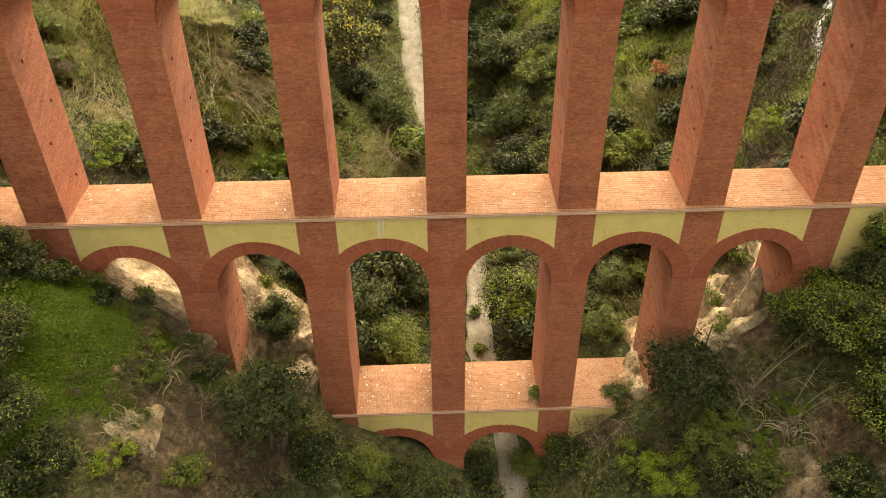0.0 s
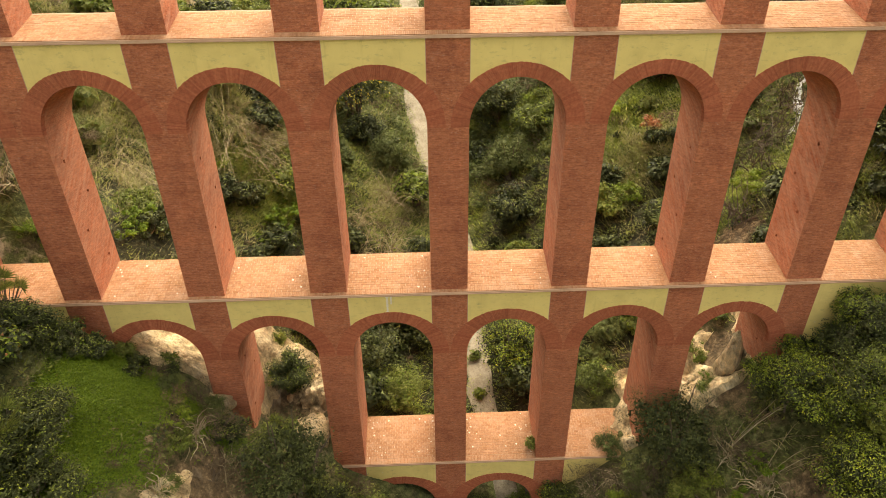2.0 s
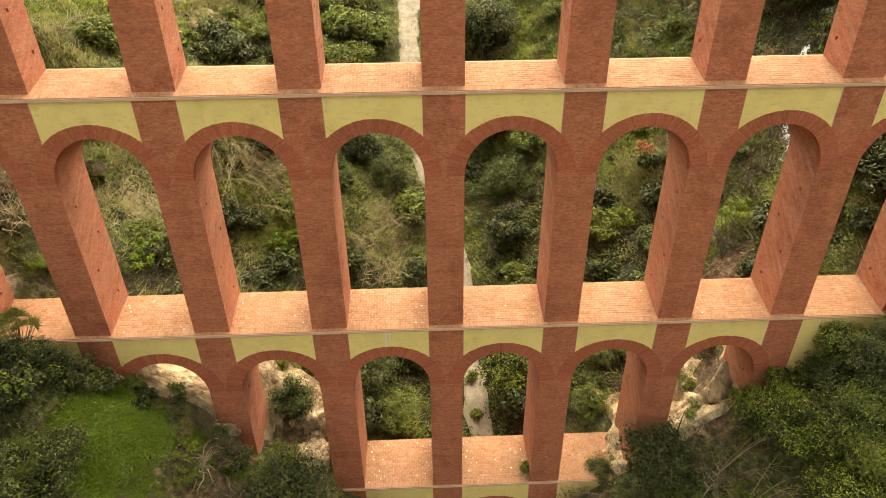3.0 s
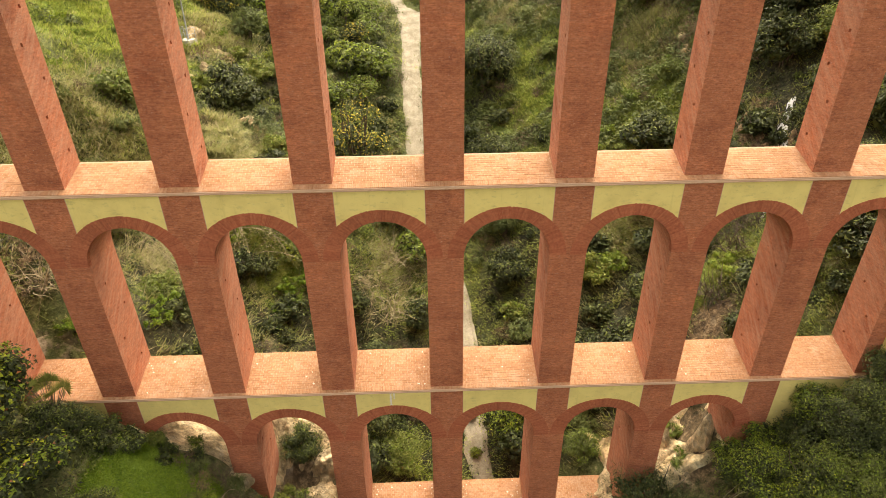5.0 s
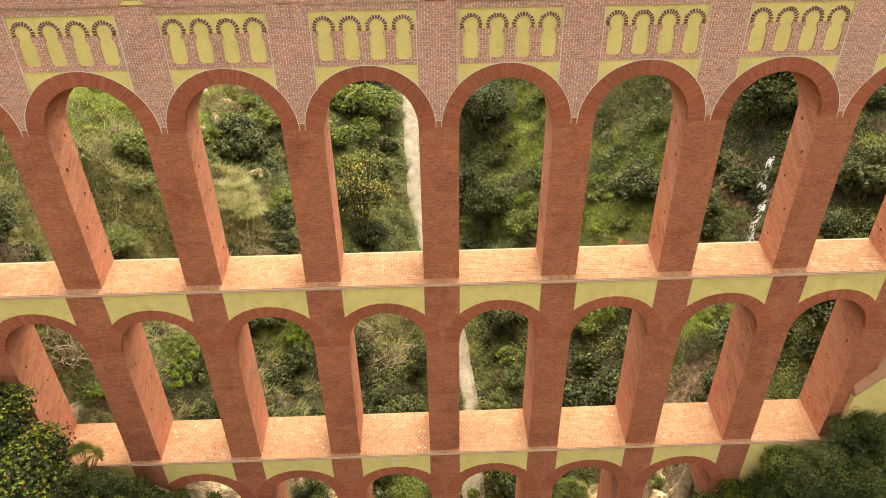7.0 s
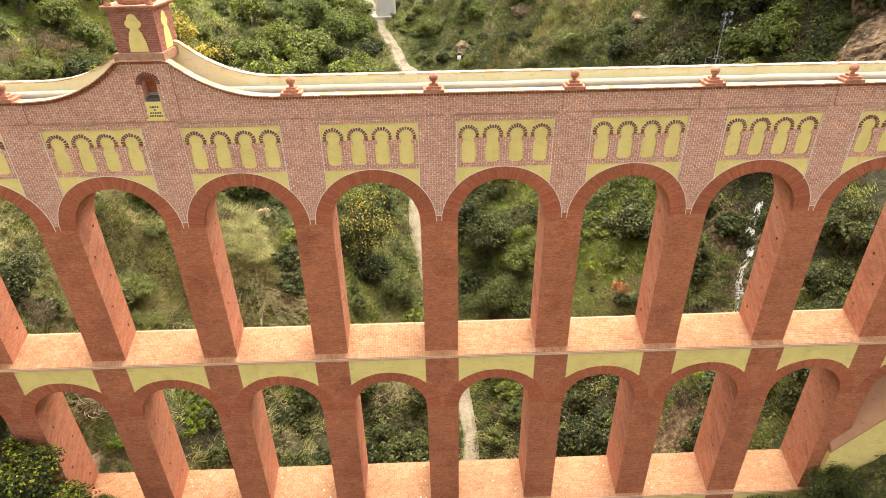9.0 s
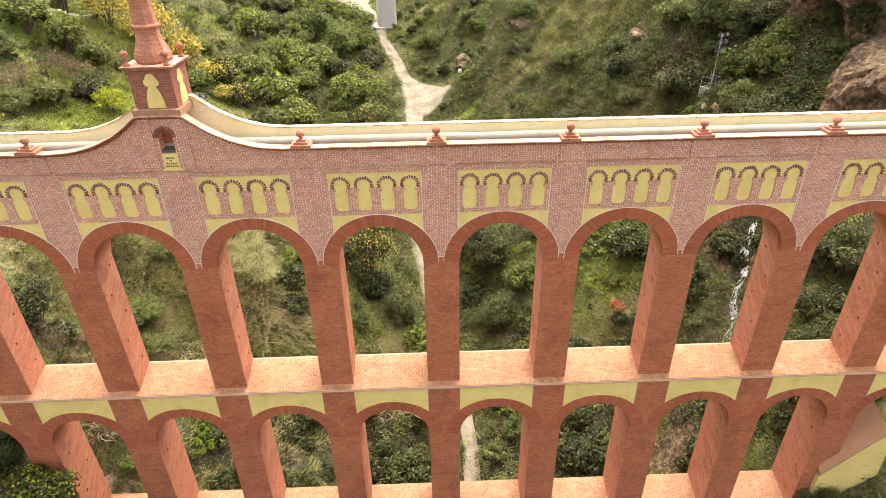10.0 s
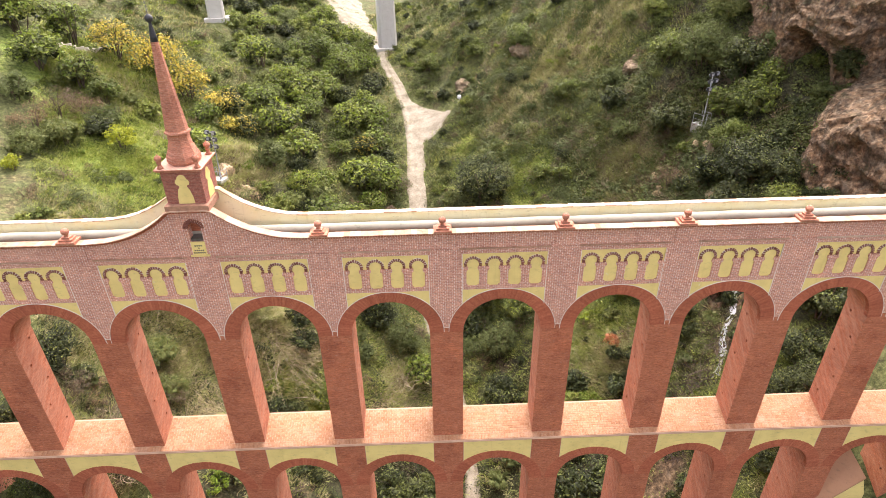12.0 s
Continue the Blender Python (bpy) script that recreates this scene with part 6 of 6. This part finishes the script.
# boulders and rock faces
def make_rock(w, h, seed, mat=ROCK, label="pale weathered limestone boulder in the bank", name="boulder", fine=4, rough=0.5, taper=0.0):
    bm = bmesh.new()
    bmesh.ops.create_icosphere(bm, subdivisions=fine, radius=0.5)
    rng = random.Random(seed)
    cuts = [(Vector((rng.gauss(0, 1), rng.gauss(0, 1), rng.gauss(0, 0.8))).normalized(), rng.uniform(0.3, 0.5)) for _ in range(13)]
    o = Vector((seed * 3.7, seed * 1.9, seed * 0.7))
    for v in bm.verts:
        d = v.co.normalized()
        r = min([0.52] + [far / d.dot(face) for face, far in cuts if d.dot(face) > 0.3])
        p = d * 1.6 + o
        r *= 1 + rough * (0.3 * noise.noise(p) + 0.22 * noise.noise(p * 3.1) - 0.22 * abs(noise.noise(p * 5.3)) + 0.12 * noise.noise(p * 11.0))
        q = d * r
        slim = 1 - taper * (q.z + 0.5)
        v.co = Vector((q.x * w * slim, q.y * w * 0.8 * slim, q.z * h * 1.3 + 0.25 * h))
    me = bpy.data.meshes.new(name)
    bm.to_mesh(me)
    bm.free()
    me.materials.append(mat)
    return tagged(new(name, me), label, "boulder", "boulders in the banks")


for i, (x, y, w, h) in enumerate(ROCKS):
    dull = y < 0 or (y > 30 and x > -10)
    settle(make_rock(w, h, 3 + i, EARTH if dull else ROCK, "dull brown boulder half sunk in the slope" if dull else "pale weathered limestone boulder in the bank"), x, y, i * 1.1, 1.0, (0.2 if h > 5 else 0.55) * h)


for i, (x, y, w, h, turn) in enumerate(((14.2, 1.3, 2.9, 3.6, 0.9), (12.6, 2.3, 2.2, 2.8, 1.9))):
    settle(make_rock(w, h, 140 + i, PALE, "tall pale yellowish slab of limestone leaning in the bank", taper=0.72, rough=0.4), x, y, turn, 1.0, 0.35 * h)


for i, (x, y) in enumerate(RUBBLE):
    settle(make_rock(0.7 + 0.5 * hash01(i, 3, 5), 0.5 + 0.4 * hash01(i, 4, 5), 180 + i, ROCK, "small pale rubble stone on the slope", fine=3), x, y, i * 0.9, 1.0, 0.1)


def make_bank(x0, x1, y0, y1, amp, low, seed, mat, label):
    """A bare outcrop: a sheet that rises out of the ground in patches."""
    xs, ys = np.arange(x0, x1 + 0.01, 0.15), np.arange(y0, y1 + 0.01, 0.15)
    gx, gy = np.meshgrid(xs, ys)
    u = np.minimum(np.minimum(gx - x0, x1 - gx), np.minimum(gy - y0, y1 - gy))
    h = value_noise(gx / 2.1, gy / 2.1, seed) + 0.5 * value_noise(gx / 0.9, gy / 0.9, seed + 1) + 0.4 * value_noise(gx / 0.45, gy / 0.45, seed + 2) - 0.35 * np.abs(value_noise(gx / 0.7 + gy / 1.9, gy / 0.8, seed + 4)) + 0.2 * value_noise(gx / 0.22, gy / 0.22, seed + 5) - low
    u = u + 1.3 * value_noise(gx / 1.5, gy / 1.5, seed + 3)
    h = amp * h - 2.6 * np.clip(1.3 - u, 0, 2) + 0.12
    gz = land(gx, gy) + h
    nx, ny = len(xs), len(ys)
    s = Shape().add(np.stack([gx, gy, gz], -1).reshape(-1, 3), [(j * nx + i, j * nx + i + 1, (j + 1) * nx + i + 1, (j + 1) * nx + i) for j in range(ny - 1) for i in range(nx - 1)])
    tagged(new("rock_bank", s.mesh("rock_bank", mat)), label, "rock bank", "bare banks", "structure")


make_bank(-11.4, -5.6, 0.2, 6.6, 1.1, -0.12, 81, ROCK, "pale eroded earth and rock bank")
make_bank(7.8, 16.4, -1.4, 5.8, 1.1, -0.3, 84, PALE, "pale eroded earth and rock bank")
make_bank(-16.6, -9.8, -1.0, 4.9, 0.8, -0.55, 87, PALE, "pale yellow eroded rock bank under an arch")
make_bank(-13.4, -9.2, -7.6, -2.6, 1.0, 0.1, 104, PALE, "pale bare earth showing between weeds")
make_bank(10.8, 16.0, -8.5, -3.0, 0.8, 0.05, 90, EARTH, "brown bare earth and rock bank")
make_bank(20.0, 27.0, 12.0, 24.0, 1.1, 0.36, 93, CLIFF, "brown bare earth and rock bank")
make_bank(-27.0, -18.0, 28.0, 46.0, 1.1, 0.34, 96, ROCK, "pale eroded earth and rock bank")


# the cliff with its hollow, up the side valley
def make_face(parent, line, heights, lean, seed, hollow=None, amp=1.0):
    """A rock wall over a line of (x, y): it rises from the ground, leans back and is broken by ledges."""
    line = np.array(line, float)
    height = max(heights)
    seg = np.concatenate([[0], np.cumsum(np.hypot(*np.diff(line, axis=0).T))])
    us, vs = np.arange(0, seg[-1], 0.22), np.linspace(0, 1, int(height / 0.2))
    px, py = np.interp(us, seg, line[:, 0]), np.interp(us, seg, line[:, 1])
    dx, dy = np.gradient(px), np.gradient(py)
    k = np.ones(9) / 9
    dx, dy = np.convolve(np.pad(dx, 4, "edge"), k, "valid"), np.convolve(np.pad(dy, 4, "edge"), k, "valid")
    ln = np.hypot(dx, dy)
    ix, iy = -dy / ln, dx / ln
    base = land(px, py) - 1.5
    U, V = np.meshgrid(us, vs)
    hz = V * np.interp(us, seg, heights)[None]
    back = lean * hz + 5.0 * np.clip(V - 0.8, 0, 1) ** 1.5 * height / 3
    slant = U * 0.55 + hz
    rough = 1.5 * value_noise(U / 4.1, hz / 4.1, seed) + 1.2 * value_noise(slant / 1.3, (U - hz) / 3.5, seed + 1) + 0.8 * value_noise(slant / 0.5, (U - hz) / 1.8, seed + 2) + 0.45 * value_noise(U / 0.4, hz / 0.4, seed + 3)
    back = back + amp * (rough + 0.3 * value_noise(U / 0.9, hz / 3.2, seed + 4) + 0.25 * np.abs(value_noise(U / 0.45 + hz / 2.0, hz / 1.4, seed + 5)))
    if hollow:
        hu, hv, ru, rv, deep = hollow
        back = back - 1.3 * np.exp(-((hz - hv - 1.5 * rv) / 2.4) ** 2) + deep * np.clip(1.25 - np.hypot((U - hu) / ru, (hz - hv) / rv) ** 2, 0, 1)
    X, Y, Z = px + ix * back, py + iy * back, base + hz
    nu, nv = len(us), len(vs)
    s = Shape().add(np.stack([X, Y, Z], -1).reshape(-1, 3), [(j * nu + i, j * nu + i + 1, (j + 1) * nu + i + 1, (j + 1) * nu + i) for j in range(nv - 1) for i in range(nu - 1)])
    part("rock_face", s, CLIFF, parent)


cliff = thing("cliff", "orange-brown rock cliff with a shadowed hollow under an overhang", "cliff")
make_face(cliff, [(39.5, 34), (35.2, 29.5), (31.2, 26), (30.8, 22.8), (34.0, 18.5), (40, 14.5), (50, 9)], [2, 4, 6.5, 9, 12, 15, 18], 0.3, 61)
make_face(cliff, [(35.5, 50), (34.2, 42), (33.8, 35), (35.0, 31.4), (37.5, 29.5), (42, 27), (50, 24)], [15] * 7, 0.05, 66, (17.0, 1.6, 3.0, 4.2, 4.5))
for i, (kind, x, y, w, h) in enumerate((("green", 37.6, 31.8, 3.4, 3.6), ("dark", 36.6, 30.2, 3.0, 3.4), ("green", 39.8, 30.6, 3.6, 2.6), ("olive", 42.6, 28.2, 4.2, 2.4), ("dark", 37.2, 32.6, 3.4, 4.2), ("green", 38.4, 31.0, 2.6, 2.2))):
    ob = make_plant(kind, w, h, 740 + i, 1.5)
    ob.matrix_basis = Matrix.Translation((x, y, float(land(x, y)) + (1.2 if i < 2 or i > 3 else 3.0)))
for i, (x, y, w, h, sweep) in enumerate(((12.4, -2.6, 4.2, 2.6, 0.1), (13.2, -4.3, 3.4, 2.4, 0.5))):
    settle(make_cane_spray(w, h, 760 + i, sweep, 6, (x, y)), x, y, 0.0, 1.0, 0.1)

# spring water running down a gully
s = Shape()
wy, wu = np.linspace(12.6, 20.8, 110), np.linspace(-1, 1, 9)
wv = []
for y in wy:
    x = 21.6 + (y - 12.6) * 0.55 + 0.16 * math.sin(1.9 * y)
    wide = 0.34 + 0.22 * float(value_noise(np.array(y / 0.9), np.array(0.5), 44))
    for u in wu:
        xx = x + u * wide
        wv.append((xx, y, float(land(xx, y)) + 0.14 - 0.16 * u * u + 0.06 * float(value_noise(np.array(xx / 0.2), np.array(y / 0.25), 45))))
s.add(wv, [(k * 9 + i, k * 9 + i + 1, k * 9 + i + 10, k * 9 + i + 9) for k in range(109) for i in range(8) if float(value_noise(np.array(i / 2.1), np.array(k / 3.3), 46)) + 0.25 * hash01(k, i, 8) > (-0.02 if k < 60 else 0.14)])
tagged(new("water", s.mesh("water", WATER, True)), "white water running down a narrow gully", "stream", kind="structure")


# ---- far and small things ----
def make_bridge_pier(x, y, w, turn):
    z = float(land(x, y))
    root = thing("bridge_pier", "tall pale concrete pier of a road viaduct", "bridge pier", "piers of the road viaduct", at=(x, y, z))
    s, v = Shape(), []
    for zz, f in ((-2.0, 1.12), (10, 1.0), (24, 0.9), (40, 0.85)):
        for a, b in ((-0.5, -0.25), (-0.38, -0.36), (0.38, -0.36), (0.5, -0.25), (0.5, 0.25), (0.38, 0.36), (-0.38, 0.36), (-0.5, 0.25)):
            v.append((a * w * f, b * w * f, zz))
    s.add(v, [(k * 8 + i, k * 8 + (i + 1) % 8, (k + 1) * 8 + (i + 1) % 8, (k + 1) * 8 + i) for k in range(3) for i in range(8)] + [tuple(range(24, 32))])
    part("shaft", s, PIERMAT, root)
    part("footing", Shape().box(-0.8 * w, 0.8 * w, -0.6 * w, 0.6 * w, -1.5, 0.25), PIERMAT, root)
    root.rotation_euler = (0, 0, turn)


PIERMAT = plaster("pier_concrete", col(0.56, 0.54, 0.48), col(0.48, 0.45, 0.39), col(0.34, 0.32, 0.27))
garden_wall = Shape()
for i in range(14):
    x, y = -44.2 + 0.34 * i, 52.4 + 0.23 * i
    z = float(land(x, y))
    garden_wall.add([(x + a, y + b, z + c) for c in (-0.5, 0.55 + 0.06 * math.sin(2.3 * i)) for a, b in ((-0.02, -0.12), (0.36, 0.11), (0.3, 0.34), (-0.08, 0.11))], [(0, 3, 2, 1), (4, 5, 6, 7), (0, 1, 5, 4), (1, 2, 6, 5), (2, 3, 7, 6), (3, 0, 4, 7)])
tagged(new("garden_wall", garden_wall.mesh("garden_wall", WHITE)), "low pale garden wall on the grassy hillside", "wall")
make_bridge_pier(-7.2, 90.0, 3.0, 0.25)
make_bridge_pier(-32.8, 77.4, 2.3, 0.25)


def make_floodlight(x, y, h, turn):
    z = float(land(x, y))
    root = thing("floodlight_mast", "metal mast of floodlights on a railed concrete block", "floodlight", "floodlights on the slopes", at=(x, y, z))
    part("block", Shape().box(-0.7, 0.7, -0.6, 0.6, -1.6, 0.35), PIERMAT, root, "pale concrete block")
    part("mast", Shape().tube([(0.25, 0, 0.3), (0.27, 0, 0.5 * h), (0.3, 0, h)], [0.07, 0.06, 0.05], 8), GREYMETAL, root)
    for px, py in ((-0.65, -0.55), (0.65, -0.55), (-0.65, 0.55), (0.65, 0.55), (0.0, -0.55)):
        part("post", Shape().tube([(px, py, 0.3), (px, py, 1.4)], [0.03, 0.03], 6), GREYMETAL, root)
    for zz in (0.85, 1.38):
        part("rail", Shape().tube([(-0.65, 0.55, zz), (-0.65, -0.55, zz), (0.65, -0.55, zz), (0.65, 0.55, zz)], [0.028] * 4, 6), GREYMETAL, root)
    part("crossbar", Shape().box(-0.3, 0.9, -0.04, 0.04, h - 1.55, h - 1.5).box(-0.3, 0.9, -0.04, 0.04, h - 0.8, h - 0.75).box(-0.3, 0.9, -0.04, 0.04, h - 0.1, h - 0.05), GREYMETAL, root)
    for zz in (h - 1.52, h - 0.77, h - 0.07):
        for px in (-0.1, 0.7):
            lamp = part("lamp_head", Shape().slab([(px - 0.24, zz - 0.18), (px + 0.24, zz - 0.18), (px + 0.2, zz + 0.2), (px - 0.2, zz + 0.2)], -0.3, -0.06), METAL, root)
            part("lens", Shape().box(px - 0.18, px + 0.18, -0.312, -0.303, zz - 0.12, zz + 0.14), GREYMETAL, lamp)
    root.rotation_euler = (0, 0, turn)


make_floodlight(27.9, 36.9, 5.4, 0.5)
make_floodlight(-23.0, 37.6, 5.6, -0.4)


def make_spotlight(x, y):
    z = float(land(x, y))
    root = thing("spotlight", "small white spotlight on a short post", "spotlight", "small spotlights", at=(x, y, z))
    part("post", Shape().tube([(0, 0, -0.2), (0, 0, 1.0)], [0.05, 0.05], 6), GREYMETAL, root)
    part("housing", Shape().slab([(-0.28, 1.0), (0.28, 1.0), (0.22, 1.42), (-0.22, 1.42)], -0.3, 0.1), SPOTMAT, root, "white housing")


SPOTMAT = islands("white_paint", (0.8, 0.8, 0.78), (0.74, 0.74, 0.72), rough=0.5)
make_spotlight(4.3, 63.2)
make_spotlight(15.0, 36.5)

# odds and ends under the lowest arches
z = float(land(-1.6, 1.6))
drum = thing("drum", "dented orange plastic drum under an arch", "drum", at=(-1.75, 1.7, z))
ORANGE = islands("orange_plastic", (0.62, 0.16, 0.03), (0.55, 0.13, 0.03), rough=0.5)
part("body", Shape().lathe([(0.3, 0), (0.31, 0.05), (0.31, 0.3), (0.33, 0.33), (0.31, 0.36), (0.31, 0.62), (0.33, 0.65), (0.3, 0.72), (0.3, 0.9)], 0, 0, 16), ORANGE, drum, "", True)
part("hose", Shape().tube([(0.1, 0, 0.88), (0.3, -0.1, 1.15), (0.6, -0.1, 1.2), (0.8, 0, 1.0)], [0.04] * 4, 6), islands("yellow_hose", (0.6, 0.4, 0.05), (0.5, 0.33, 0.05), rough=0.5), drum, "", True)
sheet = thing("metal_sheet", "bent grey metal sheet leaning under an arch", "sheet", at=(-1.2, 1.5, z - 0.05))
part("panel", Shape().add([(-0.3, -0.1, 0), (0.3, -0.1, 0), (0.34, 0.12, 1.0), (-0.2, 0.14, 1.05), (-0.3, -0.07, 0), (0.3, -0.07, 0), (0.34, 0.15, 1.0), (-0.2, 0.17, 1.05)], [(0, 1, 2, 3), (7, 6, 5, 4), (0, 4, 5, 1), (1, 5, 6, 2), (2, 6, 7, 3), (3, 7, 4, 0)]), SPOTMAT, sheet)
post = new("wooden_post", Shape().tube([(0, 0, -0.4), (0.05, 0, 1.2), (0.0, 0.1, 2.8)], [0.13, 0.12, 0.1], 7).mesh("wooden_post", BARK))
tagged(post, "grey weathered wooden post leaning under an arch", "post")
post.location = (4.25, 0.5, float(land(4.25, 0.5)))

# loose stones lying on the lower shelves, and a weed in a joint
rng = random.Random(3)
for lvl, (zf, zb, bk, fr) in enumerate(((4.44, 5.36, 2.4, 0.0), (14.99, 15.7, 2.2, 0.0))):
    v = Shape()
    for i in range(70 if lvl == 0 else 40):
        k = rng.choice((-1, 0)) if lvl == 0 else rng.choice((-3, -2, -1, 0, 1, 2))
        x = (k + 0.5) * BAY + rng.choice((-1, 1)) * (1.75 - abs(rng.gauss(0, 0.35))) if rng.random() < 0.65 else (k + rng.random()) * BAY
        d = rng.uniform(0.1, 0.98)
        y, zz = fr + d * bk, zf + d * (zb - zf)
        w = rng.uniform(0.02, 0.06)
        v.lathe([(w, zz), (w * 0.9, zz + w * 0.5), (w * 0.3, zz + w * 0.8)], x, y, 5, rng.random())
    tagged(new("loose_stones", v.mesh("loose_stones", WHITE)), "pale bits of stone and mortar lying on the brick shelf", "stones", kind="stuff")
weed = make_plant("green", 0.8, 0.7, 901)
weed.matrix_basis = Matrix.Translation((4.25, 0.5, 4.66))

# single paving bricks in the middle bay of each shelf
for deck, singles, slope in paved:
    rng = random.Random(5)
    front = 0.1 if singles and deck.name.endswith("002") else 0.0
    z0 = {"deck": 4.44, "deck.001": 14.99, "deck.002": 25.56}[deck.name]
    for x, d in singles[:300]:
        ob = new("brick", PAVE)
        ob.parent = deck
        ob.matrix_basis = Matrix.Translation((x, front + d * math.cos(slope), z0 + d * math.sin(slope) + 0.003 + rng.uniform(0, 0.008))) @ Matrix.Rotation(slope, 4, "X")
